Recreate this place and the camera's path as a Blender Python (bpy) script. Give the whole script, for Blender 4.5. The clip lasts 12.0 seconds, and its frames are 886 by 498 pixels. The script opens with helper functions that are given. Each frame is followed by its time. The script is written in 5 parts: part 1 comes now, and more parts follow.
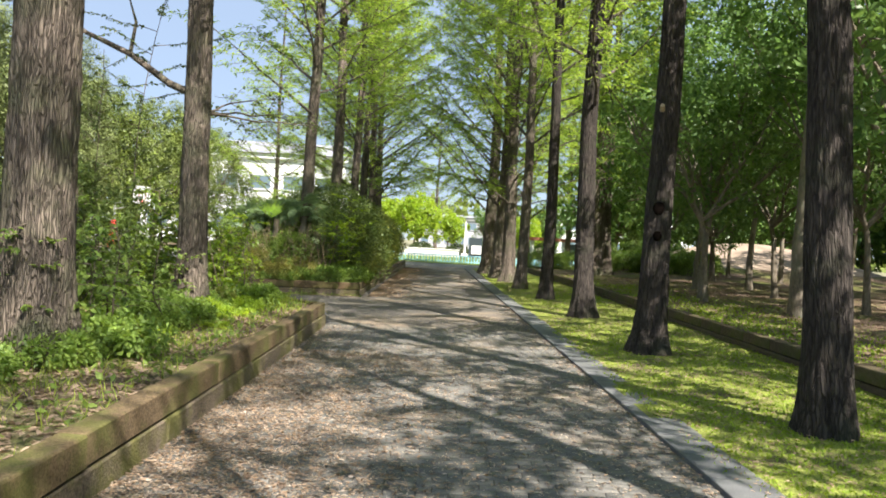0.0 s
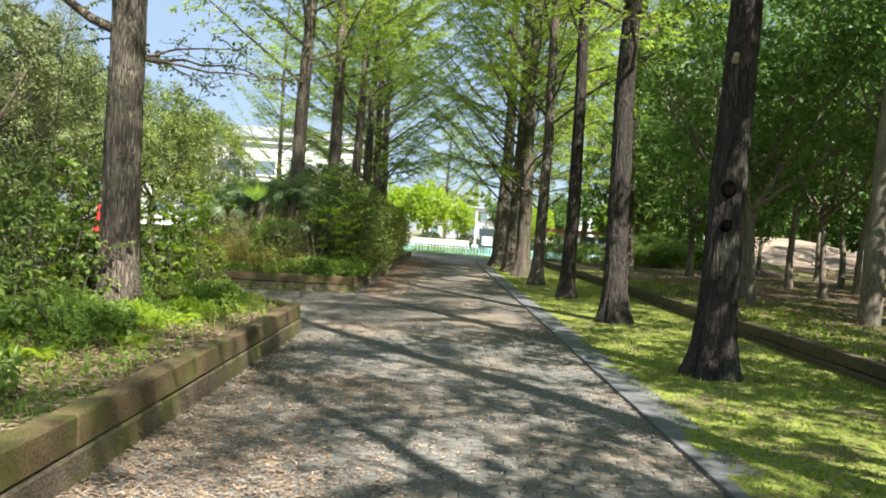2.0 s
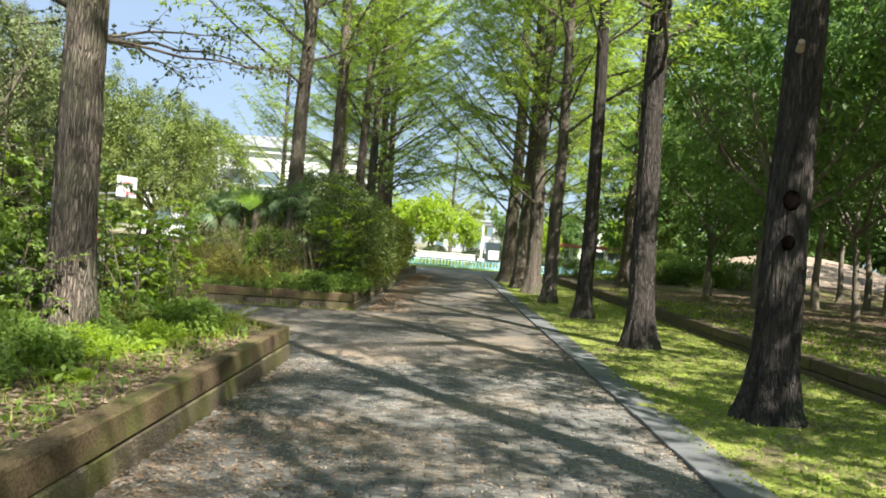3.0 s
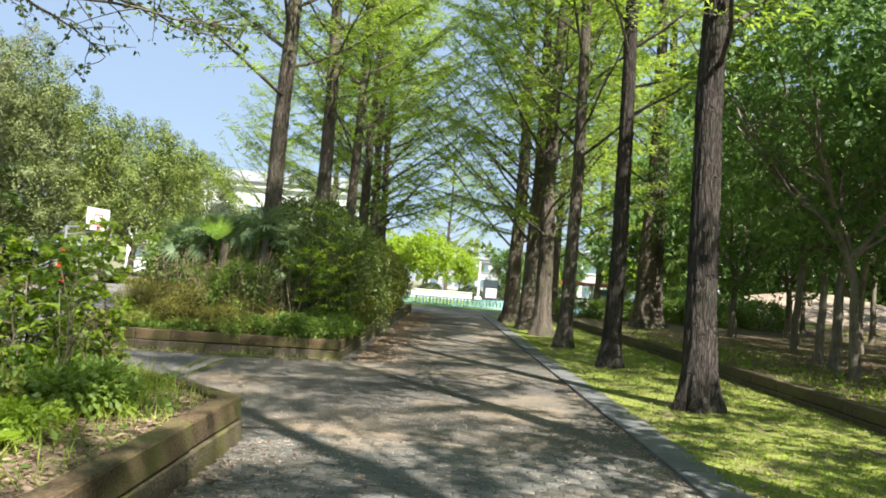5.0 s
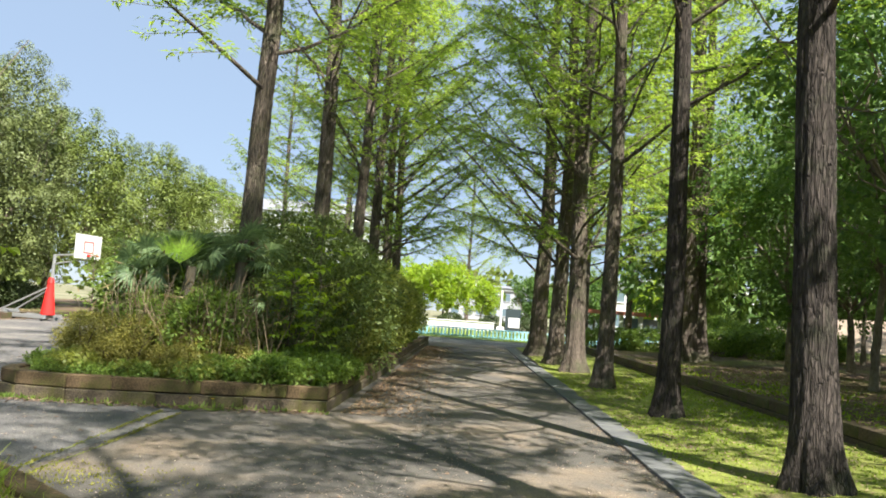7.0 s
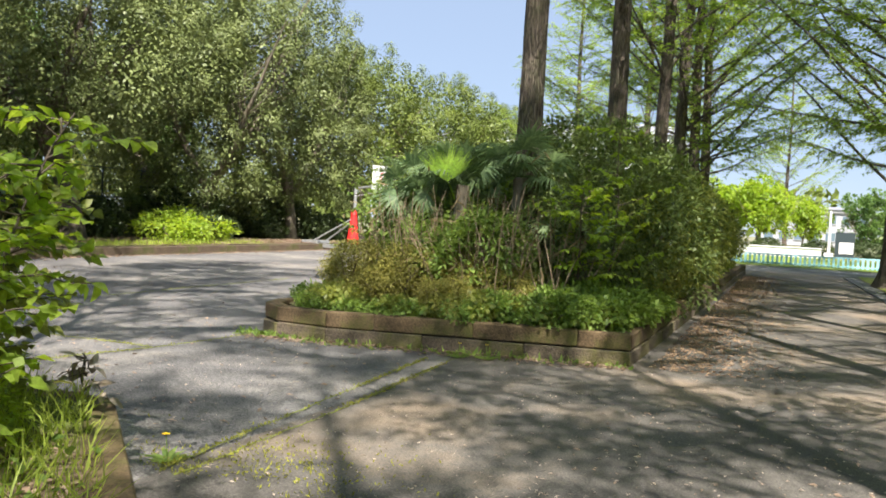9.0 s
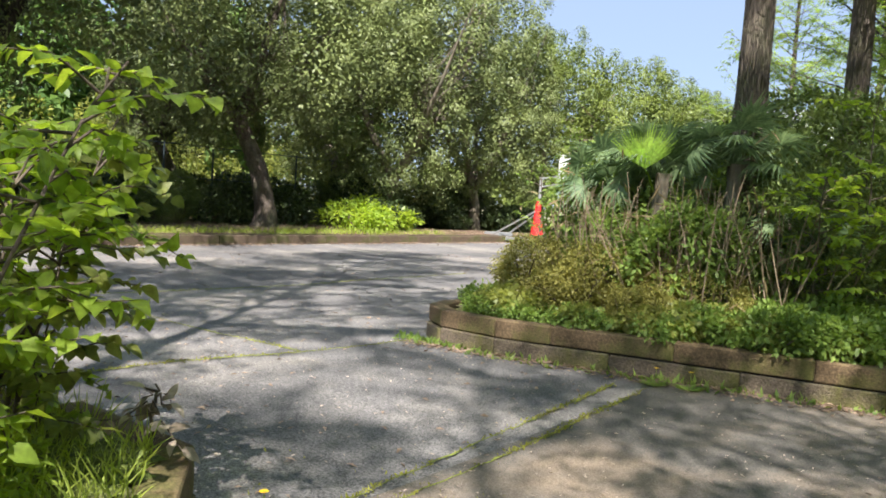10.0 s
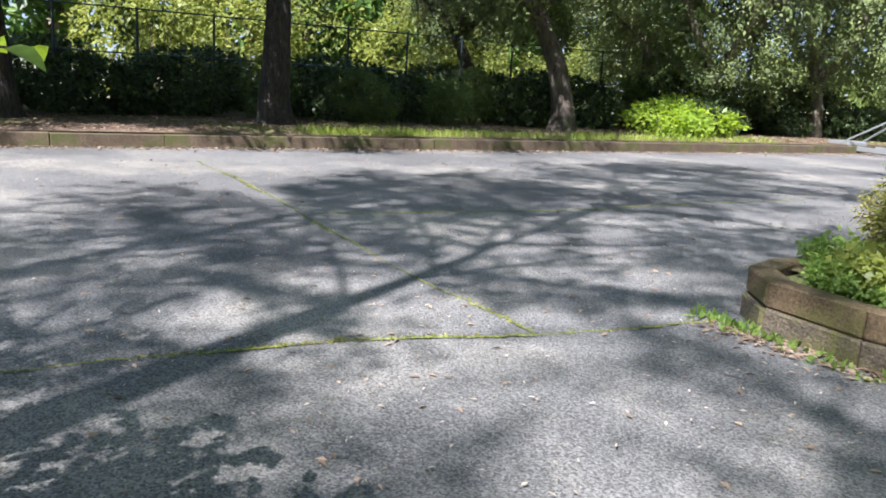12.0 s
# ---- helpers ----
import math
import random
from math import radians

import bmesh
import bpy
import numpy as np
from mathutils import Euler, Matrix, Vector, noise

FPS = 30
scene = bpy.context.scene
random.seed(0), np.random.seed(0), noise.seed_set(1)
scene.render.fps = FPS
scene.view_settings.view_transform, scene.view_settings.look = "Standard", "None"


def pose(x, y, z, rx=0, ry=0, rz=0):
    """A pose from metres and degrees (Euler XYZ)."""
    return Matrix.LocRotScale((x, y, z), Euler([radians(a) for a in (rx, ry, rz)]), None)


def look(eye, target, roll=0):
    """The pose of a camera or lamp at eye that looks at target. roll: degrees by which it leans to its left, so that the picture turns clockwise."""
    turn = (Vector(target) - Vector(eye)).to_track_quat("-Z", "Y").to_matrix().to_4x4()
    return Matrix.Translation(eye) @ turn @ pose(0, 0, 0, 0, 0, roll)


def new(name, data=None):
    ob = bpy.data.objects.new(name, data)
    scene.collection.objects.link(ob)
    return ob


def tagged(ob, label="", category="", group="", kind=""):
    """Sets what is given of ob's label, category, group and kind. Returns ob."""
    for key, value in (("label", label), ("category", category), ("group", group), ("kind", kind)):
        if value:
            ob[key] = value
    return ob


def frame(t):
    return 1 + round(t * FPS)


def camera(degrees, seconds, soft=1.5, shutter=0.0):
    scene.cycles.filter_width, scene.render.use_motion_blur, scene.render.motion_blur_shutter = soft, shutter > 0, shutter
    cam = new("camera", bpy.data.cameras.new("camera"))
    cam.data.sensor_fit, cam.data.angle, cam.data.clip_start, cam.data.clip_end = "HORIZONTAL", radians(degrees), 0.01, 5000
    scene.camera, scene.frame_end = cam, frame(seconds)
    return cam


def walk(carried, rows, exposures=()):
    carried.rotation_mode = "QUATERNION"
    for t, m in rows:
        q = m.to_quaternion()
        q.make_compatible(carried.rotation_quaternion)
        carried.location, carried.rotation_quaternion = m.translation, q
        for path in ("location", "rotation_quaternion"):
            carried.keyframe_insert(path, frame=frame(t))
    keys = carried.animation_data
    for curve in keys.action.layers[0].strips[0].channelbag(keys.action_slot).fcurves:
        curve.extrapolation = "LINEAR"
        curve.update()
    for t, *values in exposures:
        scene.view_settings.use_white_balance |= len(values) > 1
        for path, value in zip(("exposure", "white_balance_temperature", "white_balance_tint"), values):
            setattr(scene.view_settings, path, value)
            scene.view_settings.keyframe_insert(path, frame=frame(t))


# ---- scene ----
cam = camera(59.6, 12.0, soft=1.8)
METRES, EYE, TILT, LEAN, TURN = 15.43, 1.55, 0.244, -0.47, -0.3
ROWS = [
    (0.0, 0.0, 0.0, 0.0, 0.05, -0.94, -2.83),
    (0.5, -0.0005, 0.0426, 0.0003, 0.62, -1.44, -2.95),
    (1.0, 0.0025, 0.083, -0.001, 1.03, -1.7, -3.06),
    (1.5, 0.0025, 0.1243, -0.0032, 1.13, -1.8, -3.28),
    (2.0, 0.0047, 0.1658, -0.003, 0.83, -1.67, -3.5),
    (2.5, 0.0033, 0.2067, -0.003, 0.82, -1.34, -3.7),
    (3.0, -0.0003, 0.249, -0.0031, 1.21, -0.71, -4.16),
    (5.0, -0.0154, 0.4161, -0.007, 0.72, 2.13, -4.09),
    (5.5, -0.0163, 0.4606, -0.0065, -0.68, 2.81, -3.77),
    (6.0, -0.0139, 0.5048, -0.0068, -1.25, 3.89, -3.6),
    (6.5, -0.0115, 0.5499, -0.0059, -0.42, 4.87, -3.66),
    (8.5, -0.0273, 0.7067, -0.0126, 17.84, -0.89, -2.53),
    (9.0, -0.0424, 0.7458, -0.0123, 24.08, -2.22, -2.29),
    (9.5, -0.0584, 0.7832, -0.0115, 30.79, -2.79, -2.4),
    (10.0, -0.0797, 0.8208, -0.0116, 37.88, -3.49, -3.12),
    (10.5, -0.1004, 0.8568, -0.0125, 45.42, -5.04, -3.91),
    (11.0, -0.127, 0.8862, -0.0144, 52.13, -7.61, -4.23),
    (11.5, -0.1541, 0.9167, -0.0134, 57.64, -10.35, -3.87),
    (12.0, -0.1828, 0.9465, -0.0105, 60.71, -11.98, -2.91),
]
walk(cam, [(t, pose(0, 0, EYE, TILT, LEAN, TURN) @ pose(METRES * x, METRES * y, METRES * z, 90 + pitch, roll, yaw)) for t, x, y, z, yaw, pitch, roll in ROWS], [(0.0, 1.45, 6400, 12), (2.5, 1.45, 6250, 9), (5.5, 1.42, 6250, 9), (8.5, 1.38, 6400, 12), (10.5, 1.54, 6000, 15), (12.0, 1.51, 5600, 15)])

# ---- world, sun ----
SUN_ELEV, SUN_AZ = radians(50), math.atan2(0.54, -0.842)   # the sun stands behind and to the right of the walk
world = bpy.data.worlds.new("world")
scene.world = world
world.use_nodes = True
wn = world.node_tree.nodes
sky = wn.new("ShaderNodeTexSky")
sky.sky_type, sky.sun_disc = "NISHITA", False
sky.sun_elevation, sky.sun_rotation = SUN_ELEV, SUN_AZ
sky.air_density, sky.dust_density, sky.ozone_density = 0.9, 0.1, 1.0
haze = wn.new("ShaderNodeMix")   # a thin even spring haze over the blue
haze.data_type = "RGBA"
haze.inputs[0].default_value = 0.78
haze.inputs[7].default_value = (2.85, 3.6, 4.7, 1)
world.node_tree.links.new(sky.outputs[0], haze.inputs[6])
world.node_tree.links.new(haze.outputs[2], wn["Background"].inputs[0])
wn["Background"].inputs[1].default_value = 0.07
sun = new("sun", bpy.data.lights.new("sun", "SUN"))
sun.data.energy, sun.data.angle, sun.data.color = 5.0, radians(0.53), (1.0, 0.94, 0.84)
sun_way = Vector((math.sin(SUN_AZ) * math.cos(SUN_ELEV), math.cos(SUN_AZ) * math.cos(SUN_ELEV), math.sin(SUN_ELEV)))
sun.matrix_world = look(sun_way * 60, (0, 0, 0))


# ---- materials ----
def nodes_of(name):
    m = bpy.data.materials.new(name)
    m.use_nodes = True
    return m, m.node_tree.nodes, m.node_tree.links


def surface(name, dark, light, scale=3.0, fine=60.0, bump=0.4, rough=0.9, stretch=(1, 1, 1), spot=None, spot_scale=1.2, spot_amount=0.5, vary=0.0, depth=0.01, spec=0.3, speckle=0.0, grain=120.0, fissure=0.0):
    """A matt surface: two tones at a large and a fine scale, stains of a third colour, relief, a change from piece to piece."""
    m, n, l = nodes_of(name)
    b = n["Principled BSDF"]
    b.inputs["Roughness"].default_value = rough
    b.inputs["Specular IOR Level"].default_value = spec
    co = n.new("ShaderNodeTexCoord")
    mp = n.new("ShaderNodeMapping")
    mp.inputs["Scale"].default_value = stretch
    l.new(co.outputs["Object"], mp.inputs[0])
    big, small = n.new("ShaderNodeTexNoise"), n.new("ShaderNodeTexNoise")
    big.inputs["Scale"].default_value, big.inputs["Detail"].default_value = scale, 6
    small.inputs["Scale"].default_value, small.inputs["Detail"].default_value = fine, 4
    for t in (big, small):
        l.new(mp.outputs[0], t.inputs["Vector"])
    add = n.new("ShaderNodeMath")
    add.operation = "ADD"
    l.new(big.outputs[0], add.inputs[0])
    l.new(small.outputs[0], add.inputs[1])
    ramp = n.new("ShaderNodeMapRange")
    ramp.inputs["From Min"].default_value, ramp.inputs["From Max"].default_value = 0.7, 1.3
    l.new(add.outputs[0], ramp.inputs[0])
    mix = n.new("ShaderNodeMix")
    mix.data_type = "RGBA"
    mix.inputs[6].default_value, mix.inputs[7].default_value = (*dark, 1), (*light, 1)
    l.new(ramp.outputs[0], mix.inputs[0])
    out = mix.outputs[2]
    if spot:
        s = n.new("ShaderNodeTexNoise")
        s.inputs["Scale"].default_value, s.inputs["Detail"].default_value, s.inputs["Roughness"].default_value = spot_scale, 8, 0.65
        l.new(co.outputs["Object"], s.inputs["Vector"])
        r2 = n.new("ShaderNodeMapRange")
        r2.inputs["From Min"].default_value, r2.inputs["From Max"].default_value = 1 - spot_amount - 0.06, 1 - spot_amount + 0.1
        l.new(s.outputs[0], r2.inputs[0])
        mx = n.new("ShaderNodeMix")
        mx.data_type = "RGBA"
        mx.inputs[7].default_value = (*spot, 1)
        l.new(r2.outputs[0], mx.inputs[0])
        l.new(out, mx.inputs[6])
        out = mx.outputs[2]
    if speckle:
        vo = n.new("ShaderNodeTexVoronoi")
        vo.inputs["Scale"].default_value = grain
        l.new(co.outputs["Object"], vo.inputs["Vector"])
        bw = n.new("ShaderNodeSeparateColor")
        l.new(vo.outputs["Color"], bw.inputs[0])
        sr = n.new("ShaderNodeMapRange")
        sr.inputs["To Min"].default_value, sr.inputs["To Max"].default_value = 1 - speckle, 1 + speckle * 1.3
        l.new(bw.outputs[0], sr.inputs[0])
        sv = n.new("ShaderNodeHueSaturation")
        l.new(sr.outputs[0], sv.inputs["Value"])
        l.new(out, sv.inputs["Color"])
        out = sv.outputs[0]
    groove = None
    if fissure:
        vm = n.new("ShaderNodeMapping")
        vm.inputs["Scale"].default_value = (1, 1, 0.11)
        l.new(co.outputs["Object"], vm.inputs[0])
        wob = n.new("ShaderNodeVectorMath")
        wob.operation = "MULTIPLY_ADD"
        wob.inputs[1].default_value = (0.09, 0.09, 0.09)
        l.new(big.outputs[1], wob.inputs[0])
        l.new(vm.outputs[0], wob.inputs[2])
        vf = n.new("ShaderNodeTexVoronoi")
        vf.feature = "DISTANCE_TO_EDGE"
        vf.inputs["Scale"].default_value = fissure
        l.new(wob.outputs[0], vf.inputs["Vector"])
        fr0 = n.new("ShaderNodeMapRange")
        fr0.inputs["From Max"].default_value, fr0.inputs["To Min"].default_value = 0.2, 0.58
        l.new(vf.outputs[0], fr0.inputs[0])
        groove = fr0.outputs[0]
        fm = n.new("ShaderNodeHueSaturation")
        l.new(groove, fm.inputs["Value"])
        l.new(out, fm.inputs["Color"])
        out = fm.outputs[0]
    if vary:
        info = n.new("ShaderNodeObjectInfo")
        geo = n.new("ShaderNodeNewGeometry")
        sm = n.new("ShaderNodeMath")
        sm.operation = "ADD"
        l.new(info.outputs["Random"], sm.inputs[0])
        l.new(geo.outputs["Random Per Island"], sm.inputs[1])
        fr = n.new("ShaderNodeMath")
        fr.operation = "FRACT"
        l.new(sm.outputs[0], fr.inputs[0])
        vr = n.new("ShaderNodeMapRange")
        vr.inputs["To Min"].default_value, vr.inputs["To Max"].default_value = 1 - vary, 1 + vary
        l.new(fr.outputs[0], vr.inputs[0])
        hs = n.new("ShaderNodeHueSaturation")
        l.new(vr.outputs[0], hs.inputs["Value"])
        l.new(out, hs.inputs["Color"])
        out = hs.outputs[0]
    l.new(out, b.inputs["Base Color"])
    bp = n.new("ShaderNodeBump")
    bp.inputs["Strength"].default_value, bp.inputs["Distance"].default_value = bump, depth
    if groove is None:
        l.new(small.outputs[0], bp.inputs["Height"])
    else:
        hm = n.new("ShaderNodeMath")
        hm.operation = "MULTIPLY_ADD"
        hm.inputs[1].default_value = 0.5
        l.new(small.outputs[0], hm.inputs[0])
        l.new(groove, hm.inputs[2])
        l.new(hm.outputs[0], bp.inputs["Height"])
    l.new(bp.outputs[0], b.inputs["Normal"])
    return m


def leafy(name, dark, light, through_light=0.35, rough=0.5, patch=0.7, each=1.0):
    """Leaves: tone from leaf to leaf and in drifts over the crown, some light let through."""
    m, n, l = nodes_of(name)
    b = n["Principled BSDF"]
    b.inputs["Roughness"].default_value = rough
    b.inputs["Specular IOR Level"].default_value = 0.35
    geo = n.new("ShaderNodeNewGeometry")
    co = n.new("ShaderNodeTexCoord")
    ns = n.new("ShaderNodeTexNoise")
    ns.inputs["Scale"].default_value = patch
    l.new(co.outputs["Object"], ns.inputs["Vector"])
    add = n.new("ShaderNodeMath")
    add.operation = "MULTIPLY_ADD"
    add.inputs[1].default_value = 1.6
    l.new(ns.outputs[0], add.inputs[0])
    own = n.new("ShaderNodeMapRange")
    own.inputs["To Min"].default_value, own.inputs["To Max"].default_value = 0.5 - each / 2, 0.5 + each / 2
    l.new(geo.outputs["Random Per Island"], own.inputs[0])
    l.new(own.outputs[0], add.inputs[2])
    ramp = n.new("ShaderNodeMapRange")
    ramp.inputs["From Min"].default_value, ramp.inputs["From Max"].default_value = 0.55, 2.05
    l.new(add.outputs[0], ramp.inputs[0])
    mix = n.new("ShaderNodeMix")
    mix.data_type = "RGBA"
    mix.inputs[6].default_value, mix.inputs[7].default_value = (*dark, 1), (*light, 1)
    l.new(ramp.outputs[0], mix.inputs[0])
    fine = n.new("ShaderNodeTexNoise")
    fine.inputs["Scale"].default_value, fine.inputs["Detail"].default_value = 38, 5
    l.new(co.outputs["Object"], fine.inputs["Vector"])
    fv = n.new("ShaderNodeMapRange")
    fv.inputs["From Min"].default_value, fv.inputs["From Max"].default_value = 0.3, 0.7
    fv.inputs["To Min"].default_value, fv.inputs["To Max"].default_value = 0.72, 1.25
    l.new(fine.outputs[0], fv.inputs[0])
    tone = n.new("ShaderNodeHueSaturation")
    l.new(fv.outputs[0], tone.inputs["Value"])
    l.new(mix.outputs[2], tone.inputs["Color"])
    l.new(tone.outputs[0], b.inputs["Base Color"])
    tr = n.new("ShaderNodeBsdfTranslucent")
    hs = n.new("ShaderNodeHueSaturation")
    hs.inputs["Hue"].default_value, hs.inputs["Saturation"].default_value, hs.inputs["Value"].default_value = 0.485, 1.1, 1.7
    l.new(tone.outputs[0], hs.inputs["Color"])
    l.new(hs.outputs[0], tr.inputs[0])
    ms = n.new("ShaderNodeMixShader")
    ms.inputs[0].default_value = through_light
    l.new(b.outputs[0], ms.inputs[1])
    l.new(tr.outputs[0], ms.inputs[2])
    l.new(ms.outputs[0], n["Material Output"].inputs[0])
    return m


def plain(name, colour, rough=0.5, metal=0.0, fine=25.0, wear=0.12):
    """Paint or metal with slight soiling."""
    m, n, l = nodes_of(name)
    b = n["Principled BSDF"]
    b.inputs["Roughness"].default_value, b.inputs["Metallic"].default_value = rough, metal
    co, ns = n.new("ShaderNodeTexCoord"), n.new("ShaderNodeTexNoise")
    ns.inputs["Scale"].default_value, ns.inputs["Detail"].default_value = fine, 8
    l.new(co.outputs["Object"], ns.inputs["Vector"])
    mix = n.new("ShaderNodeMix")
    mix.data_type = "RGBA"
    mix.inputs[6].default_value = (*[c * (1 - wear * 2) for c in colour], 1)
    mix.inputs[7].default_value = (*colour, 1)
    l.new(ns.outputs[0], mix.inputs[0])
    l.new(mix.outputs[2], b.inputs["Base Color"])
    return m


BARK = surface("redwood_bark", (0.07, 0.056, 0.046), (0.33, 0.265, 0.21), 9, 40, 1.0, 0.95, (1, 1, 0.16), (0.17, 0.165, 0.10), 1.6, 0.46, depth=0.05, fissure=44)
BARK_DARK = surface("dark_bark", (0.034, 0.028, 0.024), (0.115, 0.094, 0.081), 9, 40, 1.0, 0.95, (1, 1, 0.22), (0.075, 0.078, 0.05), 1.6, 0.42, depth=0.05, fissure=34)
BARK_GREY = surface("smooth_grey_bark", (0.09, 0.075, 0.055), (0.27, 0.225, 0.17), 4, 26, 0.6, 0.9, (1, 1, 0.35), (0.15, 0.15, 0.11), 2.0, 0.45, depth=0.015)
TWIG = surface("twig_bark", (0.06, 0.045, 0.035), (0.20, 0.16, 0.12), 5, 30, 0.3, 0.9)
DRY = surface("dry_stems", (0.16, 0.115, 0.07), (0.40, 0.31, 0.21), 5, 30, 0.3, 0.9)
NEW_GREEN = leafy("new_redwood_needles", (0.13, 0.22, 0.045), (0.34, 0.45, 0.085), 0.55, patch=0.35)
WOOD_GREEN = leafy("woodland_leaves", (0.04, 0.095, 0.03), (0.20, 0.31, 0.085), 0.48, 0.4, 0.5, 0.7)
EVERGREEN = leafy("evergreen_leaves", (0.03, 0.055, 0.02), (0.28, 0.325, 0.105), 0.1, 0.5, 1.1, 0.35)
EVER_GOLD = leafy("golden_evergreen_leaves", (0.045, 0.08, 0.02), (0.25, 0.30, 0.06), 0.12, 0.5, 0.9, 0.45)
SHRUB_DARK = leafy("dark_shrub_leaves", (0.05, 0.085, 0.025), (0.21, 0.27, 0.075), 0.3, 0.4, 1.5)
SHRUB_MID = leafy("shrub_leaves", (0.07, 0.13, 0.028), (0.28, 0.38, 0.085), 0.42, 0.45, 1.5)
AZALEA = leafy("azalea_leaves", (0.12, 0.12, 0.03), (0.38, 0.36, 0.09), 0.35, 0.5, 2.0)
BRIGHT = leafy("bright_new_leaves", (0.15, 0.25, 0.03), (0.38, 0.49, 0.075), 0.55, 0.42, 1.5, 0.7)
# hedge leaves coloured near black to carry the shade under the evergreens
HEDGE_SHADED = leafy("shade_dark_hedge_leaves", (0.02, 0.035, 0.014), (0.10, 0.14, 0.045), 0.2, 0.5, 1.5)
PALM = leafy("palm_leaves", (0.09, 0.15, 0.07), (0.27, 0.36, 0.17), 0.35, 0.5, 1.0)
PALM_NEW = leafy("young_palm_leaf", (0.22, 0.36, 0.05), (0.36, 0.52, 0.08), 0.5, 0.4, 1.0)
DEAD = leafy("dead_palm_leaf", (0.18, 0.13, 0.06), (0.38, 0.30, 0.16), 0.2, 0.7, 1.0)
HERB = leafy("herb_leaves", (0.09, 0.16, 0.035), (0.31, 0.42, 0.095), 0.42, 0.45, 1.2)
OLIVE = leafy("olive_green_leaves", (0.12, 0.155, 0.04), (0.36, 0.39, 0.10), 0.45, 0.45, 1.5)
GRASS = leafy("grass_blades", (0.15, 0.22, 0.03), (0.44, 0.52, 0.10), 0.45, 0.5, 0.8)
MOSSY = leafy("moss_tufts", (0.12, 0.20, 0.025), (0.33, 0.43, 0.06), 0.4, 0.8, 0.9)
SEAM = leafy("olive_moss", (0.16, 0.17, 0.025), (0.36, 0.36, 0.06), 0.2, 0.8, 0.9)
LITTER = leafy("fallen_leaves", (0.15, 0.10, 0.065), (0.46, 0.34, 0.24), 0.15, 0.8, 1.5)
LITTER_PALE = leafy("pale_fallen_leaves", (0.22, 0.17, 0.12), (0.60, 0.50, 0.40), 0.15, 0.8, 1.5)
LITTER_TAN = leafy("tan_fallen_needles", (0.20, 0.125, 0.07), (0.50, 0.35, 0.22), 0.1, 0.9, 1.5)
PETAL = leafy("yellow_petals", (0.7, 0.5, 0.02), (0.85, 0.65, 0.03), 0.3)
PAVER = surface("grey_pavers", (0.115, 0.11, 0.099), (0.19, 0.183, 0.165), 1.2, 90, 0.5, 0.9, spot=(0.23, 0.19, 0.145), spot_scale=0.7, spot_amount=0.45, vary=0.06, depth=0.006, speckle=0.22, grain=130)
JOINT = surface("joint_sand", (0.12, 0.112, 0.095), (0.22, 0.205, 0.175), 4, 120, 0.6, 1.0)
ASPHALT = surface("asphalt", (0.07, 0.067, 0.066), (0.185, 0.176, 0.168), 0.35, 60, 0.7, 0.9, spot=(0.23, 0.21, 0.185), spot_scale=0.45, spot_amount=0.45, depth=0.008, speckle=0.5, grain=110)
ASPHALT_PATH = surface("worn_path_asphalt", (0.066, 0.06, 0.053), (0.152, 0.139, 0.121), 0.5, 70, 0.6, 0.9, spot=(0.215, 0.168, 0.122), spot_scale=0.5, spot_amount=0.46, depth=0.005, speckle=0.38, grain=180)
KERB = surface("grey_kerb_concrete", (0.095, 0.097, 0.098), (0.185, 0.188, 0.19), 3, 90, 0.4, 0.9, spot=(0.15, 0.15, 0.12), spot_scale=2.5, spot_amount=0.42, vary=0.08, depth=0.004)
WALL = surface("mossy_wall_concrete", (0.07, 0.055, 0.039), (0.225, 0.178, 0.127), 2.5, 55, 0.9, 0.95, spot=(0.125, 0.118, 0.038), spot_scale=2.4, spot_amount=0.50, vary=0.09, depth=0.015, speckle=0.18)
WALL_MOSS = surface("olive_mossy_concrete", (0.066, 0.045, 0.025), (0.20, 0.14, 0.076), 2.2, 45, 0.7, 0.95, spot=(0.115, 0.108, 0.034), spot_scale=2.6, spot_amount=0.47, vary=0.14, depth=0.01, speckle=0.2)
GAP = surface("dark_gap", (0.02, 0.017, 0.013), (0.05, 0.042, 0.032), 4, 60, 0.5, 1.0)
WALL_DARK = surface("dark_mossy_concrete", (0.07, 0.05, 0.034), (0.17, 0.125, 0.085), 2.5, 55, 0.8, 0.95, spot=(0.085, 0.085, 0.03), spot_scale=1.6, spot_amount=0.5, vary=0.08, depth=0.01, speckle=0.2)
SOIL = surface("leafy_soil", (0.08, 0.055, 0.036), (0.24, 0.175, 0.12), 3, 40, 1.0, 1.0, spot=(0.14, 0.17, 0.04), spot_scale=0.9, spot_amount=0.5, depth=0.03, speckle=0.4, grain=45)
MOSS_GROUND = surface("moss_ground", (0.13, 0.145, 0.035), (0.28, 0.32, 0.06), 2, 70, 1.0, 1.0, spot=(0.16, 0.12, 0.08), spot_scale=1.3, spot_amount=0.43, depth=0.02, speckle=0.3, grain=70)
WOOD_FLOOR = surface("woodland_floor", (0.075, 0.05, 0.035), (0.21, 0.145, 0.10), 2, 45, 1.0, 1.0, spot=(0.13, 0.14, 0.035), spot_scale=0.35, spot_amount=0.47, depth=0.03, speckle=0.35, grain=25)
MOUND = surface("bare_earth", (0.22, 0.165, 0.12), (0.40, 0.31, 0.235), 1, 30, 0.6, 1.0, depth=0.02)
LAWN = surface("lawn", (0.10, 0.15, 0.025), (0.22, 0.29, 0.05), 0.6, 30, 0.8, 1.0, depth=0.03)
